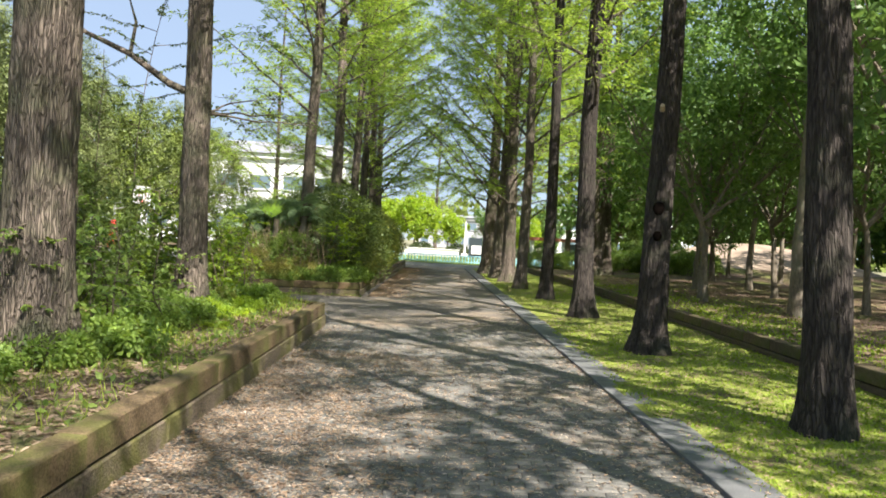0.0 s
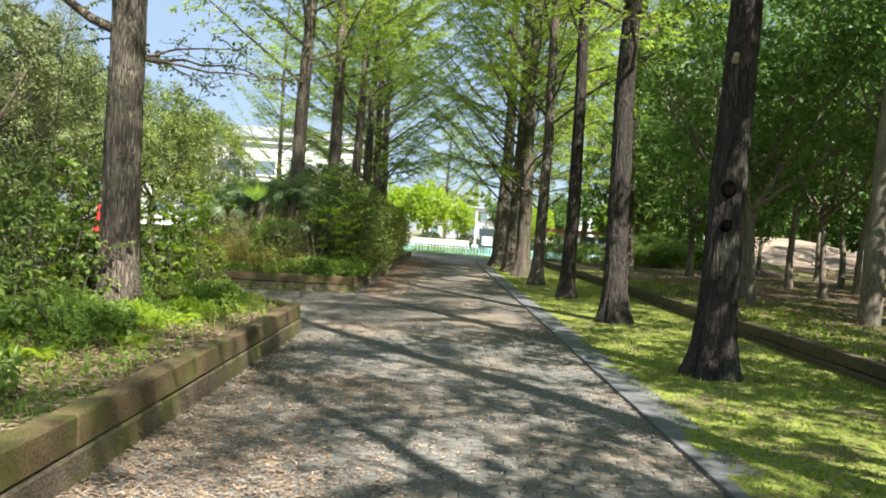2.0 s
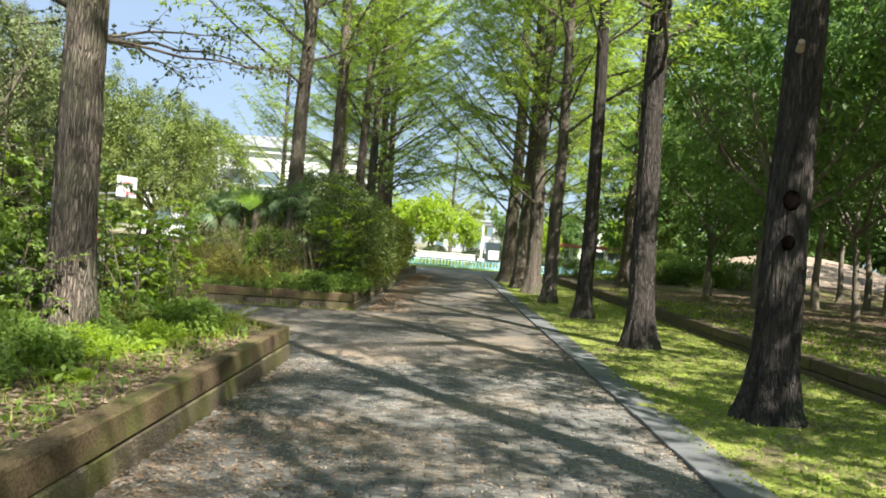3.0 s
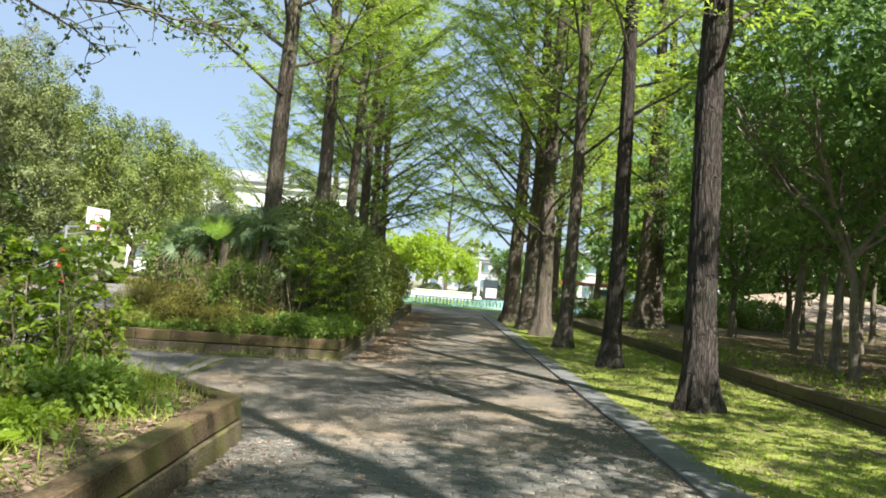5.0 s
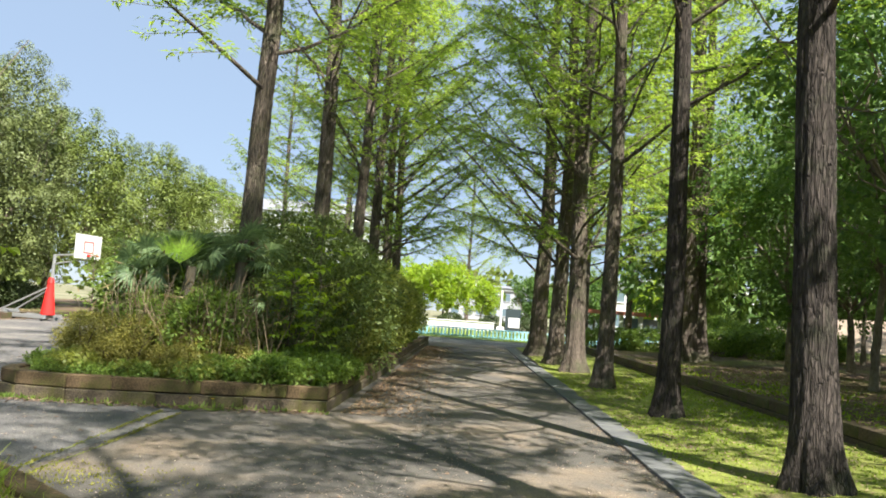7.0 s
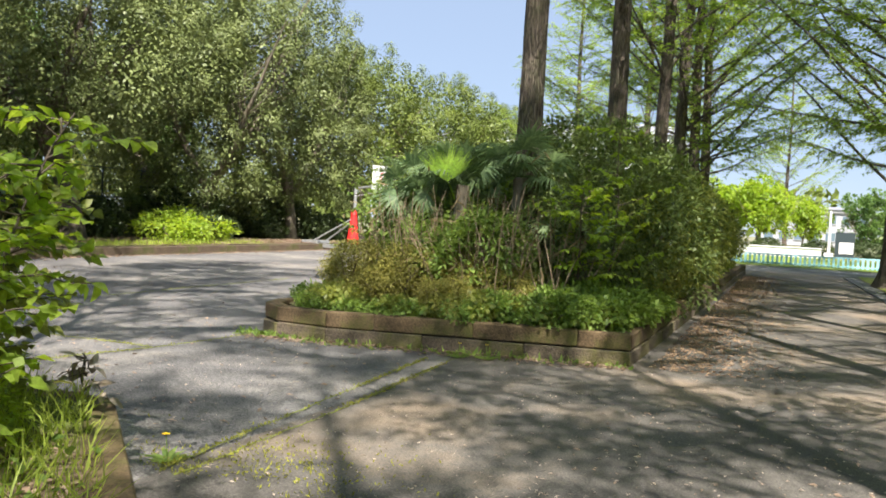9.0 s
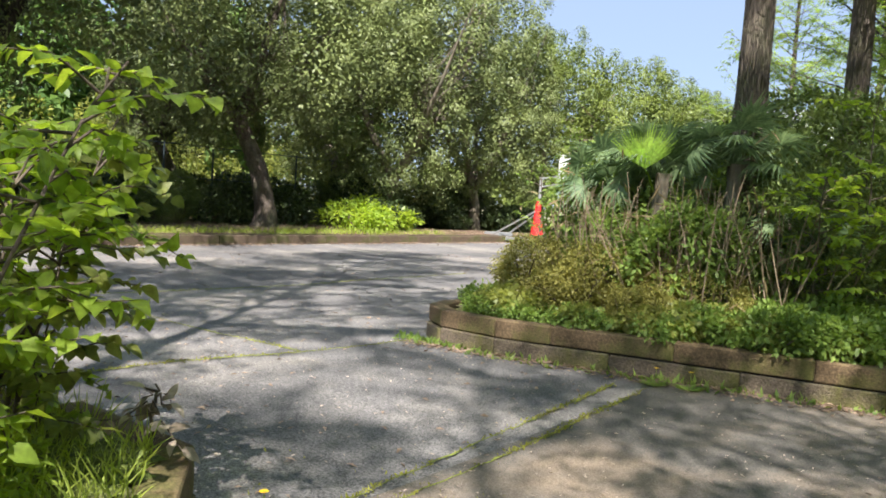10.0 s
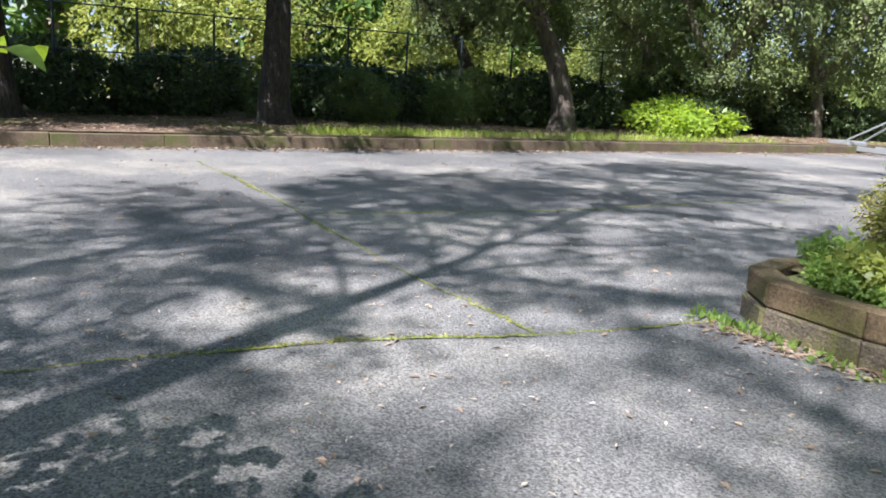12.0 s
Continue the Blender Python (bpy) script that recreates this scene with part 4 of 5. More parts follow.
fan_palm(-3.7, 20.85, 0.42, 1.55, 26, 62, "fan palm with blue-green drooping fronds")
fan_palm(-5.1, 20.95, 0.42, 1.25, 22, 63, "fan palm with dull green fronds among shrubs")
fan_palm(-2.85, 20.9, 0.4, 0.7, 11, 64, "young fan palm low in the shrubs")


for i, (x, y) in enumerate([(-4.7, 20.05), (-4.15, 20.0), (-3.55, 20.15), (-5.2, 20.3), (-4.4, 20.15), (-3.0, 20.3)]):
    r = np.random.default_rng(660 + i)
    t = thing("dry_stem_clump", "clump of bare brown dry stems among the shrubs", "plant", "dry stem clumps", pose(x, y, 0.36))
    g = Geo()
    for j in range(26):
        b = r.normal(size=2) * 0.16
        tube(g, curve_pts((b[0], b[1], -0.05), unit(np.array([*r.normal(size=2) * 0.22, 1.0])), r.uniform(0.8, 1.55), 4, (*r.normal(size=2) * 0.15, 0), 0.02, r), np.linspace(0.009, 0.003, 4), 4)
    tagged(g.ob("stem", DRY, t, smooth=True), kind="stuff")
    g = Geo()
    c = r.normal(size=(60, 3)) * (0.22, 0.22, 0.3) + (0, 0, 0.75)
    leaves(g, c, scatter_dirs(r, 60, -0.6), scatter_dirs(r, 60, 0.5), r.uniform(0.1, 0.3, 60), 0.02)
    tagged(g.ob("dry_leaf", DEAD, t), kind="stuff")


def sapling_mesh(seed, h, n_br, leaf_l, leaf_w, spread, droop=0.25, lean=(0, 0, 0)):
    """A young shoot with side twigs and opposite leaves."""
    r = np.random.default_rng(seed)
    gs, gf = Geo(), Geo()
    st = curve_pts((0, 0, -0.05), (0, 0, 1), h, 9, lean, 0.02, r)
    tube(gs, st, np.linspace(0.012, 0.004, 9), 6)
    for k in range(n_br):
        q = 0.28 + 0.70 * (k + r.uniform(0, 0.7)) / n_br
        i = min(int(q * 8), 7)
        p0 = st[i] + (st[i + 1] - st[i]) * (q * 8 - i)
        az = k * 2.4 + r.normal() * 0.4
        d = unit(np.array([math.cos(az), math.sin(az), r.uniform(0.1, 0.7)]))
        L = spread * r.uniform(0.5, 1.1) * (1.1 - 0.5 * q)
        tp = curve_pts(p0, d, L, 5, (0, 0, -droop * L), 0.03, r)
        tube(gs, tp, np.linspace(0.006, 0.002, 5), 4)
        m = int(L / (leaf_l * 0.34)) + 3
        u = np.linspace(0.2, 1, m)
        lp = np.stack([np.interp(u * 4, range(5), tp[:, c]) for c in range(3)], 1)
        sg = np.where(np.arange(m) % 2, 1, -1)[:, None]
        sd = unit(np.cross(d, (0, 0, 1)))
        ld = unit(sg * sd * 0.9 + d * 0.6 + r.normal(size=(m, 3)) * 0.5 + np.array([0, 0, -0.3]))
        ln, wd, nr = r.uniform(0.6, 1.15, m) * leaf_l, r.uniform(0.75, 1.1, m) * leaf_w, unit(np.array([0, 0, 1.0]) + r.normal(size=(m, 3)) * 0.35)
        if leaf_l >= 0.075:
            broad_leaves(gf, lp, ld, nr, ln, wd)
        else:
            leaves(gf, lp, ld, nr, ln, wd, 0.08, 0.25)
    return gs, gf


def sapling(name, seed, x, y, z, h, n_br, leaf_l, leaf_w, spread, mat, label, group, droop=0.25, lean=(0, 0, 0), stem=None):
    gs, gf = sapling_mesh(seed, h, n_br, leaf_l, leaf_w, spread, droop, lean)
    t = thing(name, label, "plant", group, pose(x, y, z))
    tagged(gs.ob("stem", stem or TWIG, t, smooth=True), kind="stuff")
    gf.ob("foliage", mat, t, smooth=leaf_l >= 0.075)
    return t


# maple sprays over the island bed
sapling("maple_sapling", 71, -2.75, 20.35, 0.35, 1.75, 24, 0.095, 0.065, 0.8, BRIGHT, "young maple with drooping bright yellow-green leaves", "", 0.35, (0.15, -0.45, -0.1))
sapling("maple_sapling", 72, -2.45, 21.0, 0.35, 2.35, 18, 0.095, 0.065, 0.75, BRIGHT, "slender young maple with spreading bright leaves", "", 0.1, (0.1, -0.3, 0))
# corner of the planting bed beside the lane: fresh-leaved saplings
CORNER = [(-3.5, 13.5, 1.42, 26, 0.08, 0.55, (-0.15, 0.55, -0.05)), (-3.9, 13.55, 1.35, 22, 0.075, 0.5, (0.1, 0.3, 0)), (-4.3, 14.0, 1.15, 18, 0.07, 0.45, (0, 0.1, 0)), (-3.1, 13.15, 0.8, 13, 0.07, 0.35, (0, 0, 0)),
          (-3.25, 13.3, 1.05, 18, 0.07, 0.4, (-0.05, 0.12, 0)), (-4.5, 14.1, 0.85, 15, 0.07, 0.4, (0, 0.1, 0)), (-3.6, 13.15, 1.3, 20, 0.075, 0.5, (0, 0.2, 0)),
          (-4.1, 13.9, 1.2, 26, 0.08, 0.5, (0.0, 0.3, 0)), (-4.3, 14.05, 1.35, 24, 0.08, 0.6, (0.05, 0.3, 0)), (-4.6, 13.9, 1.5, 26, 0.08, 0.6, (0.05, 0.15, 0)), (-4.4, 14.2, 0.7, 10, 0.065, 0.35, (0, 0.1, 0)), (-4.9, 13.7, 1.5, 24, 0.08, 0.6, (0, 0.1, 0))]
for i, (x, y, hh, nb, leaf, sp, ln) in enumerate(CORNER):
    sapling("large_leaved_sapling", 540 + i, x, y, 0.35, hh, nb, leaf, leaf * 0.8, sp, OLIVE if i % 4 == 3 else BRIGHT, "sapling with green leaves at the bed's corner" if i % 4 == 3 else "leafy sapling with spreading bright yellow-green leaves at the bed's corner", "saplings at the bed's corner", 0.25, ln)
for i, (x, y, hh, s) in enumerate([(-5.75, 21.3, 2.0, 0.6), (-6.05, 21.9, 2.1, 0.6), (-5.3, 20.95, 1.75, 0.5), (-5.95, 20.8, 1.7, 0.5)]):
    sapling("leafy_sapling", 560 + i, x, y, 0.38, hh, 26, 0.07, 0.035, s, (SHRUB_MID, HERB)[i % 2], "thin upright sapling with narrow green leaves above the shrubs", "saplings over the island bed", 0.15, (0, 0.05, 0))
sapling("red_stemmed_seedling", 77, -3.72, 14.3, 0.34, 0.42, 5, 0.08, 0.055, 0.16, LITTER_PALE, "small seedling with yellowing leaves", "", 0.3)

for i, (x, y, h, lx) in enumerate([(-4.7, 11.7, 4.5, 0.5), (-5.4, 9.6, 4.8, 0.3), (-5.6, 12.6, 4.0, 0.1)]):
    sapling("young_cherry_tree", 520 + i, x, y, 0.4, h, 20, 0.065, 0.04, 1.5, SHRUB_DARK, "thin young tree with sparse small dark leaves", "young trees in the planting bed", 0.05, (lx, -0.2, 0))
for i, (x, y, hh, s) in enumerate([(-3.8, 12.2, 1.75, 0.5), (-4.6, 12.0, 1.9, 0.6), (-4.2, 11.6, 1.8, 0.55), (-4.5, 9.2, 1.6, 0.5), (-5.0, 8.2, 1.7, 0.6)]):
    sapling("leafy_sapling", 580 + i, x, y, 0.4, hh, 26, 0.075, 0.05, s, (SHRUB_MID, BRIGHT, HERB)[i % 3], "upright leafy sapling with fresh green leaves in the planting bed", "saplings in the planting bed", 0.2, (0, 0.1, 0))


def fern(x, y, z, seed, size):
    """A rosette of arching fronds with rows of leaflets."""
    r = np.random.default_rng(seed)
    t = thing("fern", "bright green fern with arching feathered fronds in the bed", "fern", "ferns in the planting bed", pose(x, y, z))
    for k in range(9):
        az = k * 0.7 + r.uniform(-0.2, 0.2)
        d = unit(np.array([math.cos(az), math.sin(az), r.uniform(0.5, 1.1)]))
        L = size * r.uniform(0.75, 1.1)
        p = curve_pts((0, 0, -0.01), d, L, 9, (0, 0, -0.55 * L), 0.0)
        g = Geo()
        tube(g, p, np.linspace(0.004, 0.0015, 9), 4)
        u = np.repeat(np.linspace(0.15, 1, 17), 2)
        q = np.stack([np.interp(u * 8, range(9), p[:, c]) for c in range(3)], 1)
        sg = np.where(np.arange(len(u)) % 2, 1, -1)[:, None]
        side = unit(np.cross(d, (0, 0, 1.0)))
        ld = unit(sg * side + d * 0.45 + r.normal(size=(len(u), 3)) * 0.08)
        leaves(g, q, ld, unit(np.array([0, 0, 1.0]) + r.normal(size=(len(u), 3)) * 0.15), 0.30 * L * np.sin(np.pi * (0.12 + 0.85 * u)) + 0.02, 0.02 + 0.02 * L, 0.1, 0.15)
        g.ob("frond", BRIGHT, t)


for i, (x, y, sz) in enumerate([(-2.95, 10.1, 0.42), (-3.3, 9.7, 0.45), (-2.75, 10.7, 0.38), (-3.05, 11.5, 0.45), (-2.7, 12.1, 0.36), (-3.6, 11.0, 0.5), (-2.6, 9.2, 0.3), (-3.35, 12.6, 0.42), (-3.0, 8.3, 0.34)]):
    fern(x, y, bed_z(x, y), 600 + i, sz)
for i, (x, y, s) in enumerate([(-4.75, 13.95, 0.6), (-5.1, 13.6, 0.8)]):
    shrub("azalea_bush", S_AZ, "low dense bush with fine yellow-green leaves at the bed's corner", "azaleas at the bed's corner", pose(x, y, bed_z(x, y) - 0.03, 0, 0, 67 * i) @ Matrix.Scale(s, 4))
for i, (x, y) in enumerate([(-3.05, 12.0), (-3.7, 12.3)]):
    r = np.random.default_rng(680 + i)
    t = thing("dry_stem_clump", "few pale bare dry stems rising from the planting bed", "plant", "dry stems in the planting bed", pose(x, y, 0.36))
    for j in range(7):
        g = Geo()
        b = r.normal(size=2) * 0.2
        tube(g, curve_pts((b[0], b[1], -0.05), unit(np.array([*r.normal(size=2) * 0.25, 1.0])), r.uniform(0.6, 1.25), 6, (*r.normal(size=2) * 0.15, 0), 0.02, r), np.linspace(0.009, 0.003, 6), 5)
        g.ob("stem", DRY, t, smooth=True)
# planting bed along the path: saplings and weeds behind the wall
rb = np.random.default_rng(81)
for i in range(44):
    x, y = rb.uniform(-5.8, -3.0), rb.uniform(4.0, 13.2)
    h = rb.uniform(0.5, 1.25) * (0.85 if x > -3.2 else 1.2)
    sapling("leafy_sapling", 300 + i, x, y, bed_z(x, y), h, 11, rb.uniform(0.06, 0.10), rb.uniform(0.035, 0.055), 0.45, (HERB, SHRUB_MID, BRIGHT)[i % 3], ("thin sapling with green leaves in the planting bed", "thin dark-leaved sapling in the planting bed", "thin sapling with bright new leaves in the planting bed")[i % 3], "saplings in the planting bed", 0.2, tuple(rb.normal(size=3) * (0.1, 0.1, 0)))
for i in range(18):
    x, y = rb.uniform(-6.4, -4.3), rb.uniform(1.5, 13.0)
    shrub("shrub", S_MID if i % 3 else S_DARK, "green shrub in the planting bed" if i % 3 else "dark green shrub in the planting bed", "shrubs in the planting bed", pose(x, y, bed_z(x, y) - 0.03, 0, 0, 50 * i) @ Matrix.Scale(float(rb.uniform(0.6, 1.05)), 4))
for i in range(26):
    x, y = rb.uniform(-4.4, -2.75), rb.uniform(3.5, 12.9)
    shrub("low_herb", S_LOW, "low leafy weeds in the planting bed", "low weeds in the planting bed", pose(x, y, bed_z(x, y) - 0.03, 0, 0, 50 * i) @ Matrix.Scale(float(rb.uniform(0.4, 0.9)), 4))


# ---- grass, moss, litter ----
def blades(g, x, y, z, r, h0, h1, w):
    n = len(x)
    p = np.stack([x, y, z], 1)
    d = unit(r.normal(size=(n, 3)) * (0.4, 0.4, 0) + (0, 0, 1.0))
    leaves(g, p, d, unit(r.normal(size=(n, 3)) * (1, 1, 0.05)), r.uniform(h0, h1, n), w, 0.0, 0.35)


def stuff(g, name, mat, label, category):
    return tagged(g.ob(name, mat), label, category, kind="stuff")


rs = np.random.default_rng(91)
g = Geo()
n = 17000
x, y = rs.uniform(-6.5, -2.05, n), rs.uniform(0, 14.2, n)
dens = 0.5 + 0.5 * wave(x * 1.3, y * 1.3, 14) + np.clip((-x - 2.2) * 0.12, 0, 0.4) + 0.5 * (y > 11.5)
k = (rs.uniform(size=n) < np.clip(dens, 0.02, 1)) & inside(x, y, BED_A)
blades(g, x[k], y[k], bed_a_h(x[k], y[k]) - 0.01, rs, 0.06, 0.2, 0.008)
n = 3000
x, y = rs.uniform(-4.4, -2.4, n), rs.uniform(11.9, 14.3, n)
k = inside(x, y, BED_A)
blades(g, x[k], y[k], bed_a_h(x[k], y[k]) - 0.01, rs, 0.06, 0.24, 0.008)
stuff(g, "grass", GRASS, "tufts of fresh grass in the planting bed", "grass")
g = Geo()
n = 5000
x, y = -17.3 - np.abs(rs.normal(size=n)) * 0.5, rs.uniform(20, 34, n)
k = rs.uniform(size=n) < 0.55 + 0.6 * wave(x, y, 33)
blades(g, x[k], y[k], west_h(x[k], y[k]) - 0.01, rs, 0.08, 0.24, 0.014)
stuff(g, "grass", GRASS, "strip of green grass behind the kerb of the lot", "grass")

g = Geo()
n = 15000
x, y = rs.uniform(-6.3, -2.0, n), rs.uniform(18.9, 40, n)
k = inside(x, y, BED_B) & (rs.uniform(size=n) < 0.75 + 0.5 * wave(x, y, 15))
c = np.stack([x, y, bed_b_h(x, y) + rs.uniform(0, 0.14, n)], 1)[k]
leaves(g, c, scatter_dirs(rs, len(c), 0.4), unit(np.array([0, 0, 1.0]) + rs.normal(size=c.shape) * 0.4), rs.uniform(0.05, 0.11, len(c)), rs.uniform(0.03, 0.06, len(c)))
n = 9000
x, y = rs.uniform(-6.4, -2.1, n), rs.uniform(2.5, 13.8, n)
k = inside(x, y, BED_A) & (rs.uniform(size=n) < 0.45 + 0.6 * wave(x, y, 16) + np.clip((-x - 2.6) * 0.3, 0, 0.5))
c2 = np.stack([x, y, bed_a_h(x, y) + rs.uniform(0, 0.12, n)], 1)[k]
leaves(g, c2, scatter_dirs(rs, len(c2), 0.4), unit(np.array([0, 0, 1.0]) + rs.normal(size=c2.shape) * 0.4), rs.uniform(0.05, 0.10, len(c2)), rs.uniform(0.03, 0.055, len(c2)))
stuff(g, "ground_cover", HERB, "creeping leafy ground cover over the beds", "ground cover")

g = Geo()
n = 70000
x, y = rs.uniform(2.05, 5.0, n), 2 + 34 * rs.uniform(size=n) ** 1.6
k = rs.uniform(size=n) < np.clip(0.62 + 0.75 * wave(x * 1.2, y * 1.2, 17), 0.03, 1)
x, y = x[k], y[k]
c = np.stack([x, y, verge_h(x, y) - 0.004], 1)
leaves(g, c, scatter_dirs(rs, len(c), 0.9), unit(np.array([0, 0, 1.0]) + rs.normal(size=c.shape) * 0.6), rs.uniform(0.02, 0.05, len(c)), rs.uniform(0.012, 0.03, len(c)))
n = 16000
x, y = 5.1 + np.abs(rs.normal(size=n)) * 1.3, 6 + 26 * rs.uniform(size=n)
k = rs.uniform(size=n) < np.clip(0.45 + 0.9 * wave(x, y, 23), 0.02, 1)
x, y = x[k], y[k]
c = np.stack([x, y, bank_h(x, y) - 0.004], 1)
leaves(g, c, scatter_dirs(rs, len(c), 0.9), unit(np.array([0, 0, 1.0]) + rs.normal(size=c.shape) * 0.6), rs.uniform(0.04, 0.08, len(c)), rs.uniform(0.02, 0.045, len(c)))
stuff(g, "moss", MOSSY, "bright green moss and clover over the verge", "moss")


def flat_leaves(g, x, y, z, r, l0, l1, ratio=0.4):
    n = len(x)
    a = r.uniform(0, 6.28, n)
    d = np.stack([np.cos(a), np.sin(a), r.normal(size=n) * 0.12], 1)
    L = r.uniform(l0, l1, n)
    leaves(g, np.stack([x, y, z + r.uniform(0.003, 0.012, n)], 1), unit(d), unit(np.array([0, 0, 1.0]) + r.normal(size=(n, 3)) * 0.25), L, L * ratio, 0.15, 0.1)


g = Geo()
n = 11000
x, y = -1.72 + np.abs(rs.normal(size=n)) * 0.55, 19.4 + 20 * rs.uniform(size=n)
k = rs.uniform(size=n) < 0.7 + 0.5 * wave(x, y, 31)
flat_leaves(g, x[k], y[k], 0.014, rs, 0.03, 0.075, 0.4)
n = 20000
x, y = -1.8 + np.abs(rs.normal(size=n)) * 1.1, 2.6 + 7.5 * rs.uniform(size=n)
k = (x < 1.0) & (rs.uniform(size=n) < 0.5 + 0.6 * wave(x, y, 32))
flat_leaves(g, x[k], y[k], 0.012, rs, 0.015, 0.045, 0.4)
stuff(g, "needle_litter", LITTER_TAN, "tan dry needles drifted along the path's edge", "leaf litter")
g, gp = Geo(), Geo()
n = 52000
x, y = rs.uniform(-1.83, 1.9, n), 2.5 + 17.5 * rs.uniform(size=n) ** 1.5
w = np.clip(0.30 + 0.5 * wave(x * 0.9, y * 0.5, 18) - 0.10 * (y - 9) * (y > 9), 0.06, 1) + 1.3 * np.exp(-(x + 1.84) / 0.45) * (y < 13) + 0.9 * np.exp(-(kerb_x(y) - x) / 0.10) + 0.7 * np.exp(-((x + 0.9) / 0.8) ** 2) * (y < 8) + 0.5 * np.exp(-((x + 1.6) / 0.5) ** 2) * (y > 20)
k = (rs.uniform(size=n) < w) & (x < kerb_x(y) + 0.02) & ((x > -1.83) | (y > 13))
half = rs.uniform(size=n) < 0.55
flat_leaves(g, x[k & half], y[k & half], 0.012, rs, 0.02, 0.055)
flat_leaves(gp, x[k & ~half], y[k & ~half], 0.012, rs, 0.015, 0.05, 0.32)
n = 15000
x, y = rs.uniform(-1.8, 1.9, n), 2.6 + 13 * rs.uniform(size=n) ** 1.5
k = (x < kerb_x(y)) & (rs.uniform(size=n) < 0.7 + 0.5 * wave(x, y, 25))
flat_leaves(gp, x[k], y[k], 0.012, rs, 0.02, 0.055, 0.2)
n = 26000
x, y = -1.83 + np.abs(rs.normal(size=n)) * 0.85, 2.5 + 8.5 * rs.uniform(size=n) ** 1.3
k = (x < 1.2) & (rs.uniform(size=n) < 0.75 + 0.6 * wave(x * 1.1, y * 0.8, 21) - 0.07 * (y - 3))
flat_leaves(g, x[k & half[: len(k)]], y[k & half[: len(k)]], 0.012, rs, 0.012, 0.042, 0.42)
flat_leaves(gp, x[k & ~half[: len(k)]], y[k & ~half[: len(k)]], 0.012, rs, 0.01, 0.036, 0.38)
n = 9000
x, y = rs.uniform(-9, 1.7, n), 12.5 + 13 * rs.uniform(size=n) ** 1.4
k = ~inside(x, y, BED_A) & ~inside(x, y, [(-6.3, 18.6), (-1.7, 19.3), (-1.6, 41), (-6.5, 41)]) & (rs.uniform(size=n) < 0.55 + 0.3 * (x > -3.4))
flat_leaves(gp, x[k], y[k], 0.014, rs, 0.008, 0.04, 0.35)
n = 1400
x = rs.uniform(-6.0, -1.9, n)
t = (x + 5.75) / 3.8
y = 18.62 + 0.75 * np.clip(t, 0, 1.1) - np.abs(rs.normal(size=n)) * 0.13
flat_leaves(g, x, y, 0.012, rs, 0.03, 0.07)
n = 15000
x, y = rs.uniform(-5, -1.98, n), rs.uniform(2.5, 13.8, n)
k = inside(x, y, BED_A)
flat_leaves(g, x[k], y[k], bed_a_h(x[k], y[k]) + 0.008, rs, 0.035, 0.09)
n = 9000
x, y = rs.uniform(2.1, 5.0, n), 3 + 27 * rs.uniform(size=n) ** 1.5
flat_leaves(g, x, y, verge_h(x, y) + 0.012, rs, 0.025, 0.06)
n = 9000
x, y = rs.uniform(5.2, 14, n), rs.uniform(6, 34, n)
flat_leaves(g, x, y, bank_h(x, y), rs, 0.05, 0.11)
n = 5000
x, y = rs.uniform(-21, -16.6, n), rs.uniform(10, 40, n)
flat_leaves(g, x, y, np.where(x < -17.4, west_h(x, y), 0.01), rs, 0.05, 0.12)
n = 4000
x, y = -17.28 + np.abs(rs.normal(size=n)) * 0.35, rs.uniform(12, 42, n)
flat_leaves(g, x, y, 0.01, rs, 0.05, 0.12)
stuff(g, "leaf_litter", LITTER, "dry brown fallen leaves lying about", "leaf litter")
stuff(gp, "leaf_litter", LITTER_PALE, "pale dry leaflets scattered over the paving", "leaf litter")


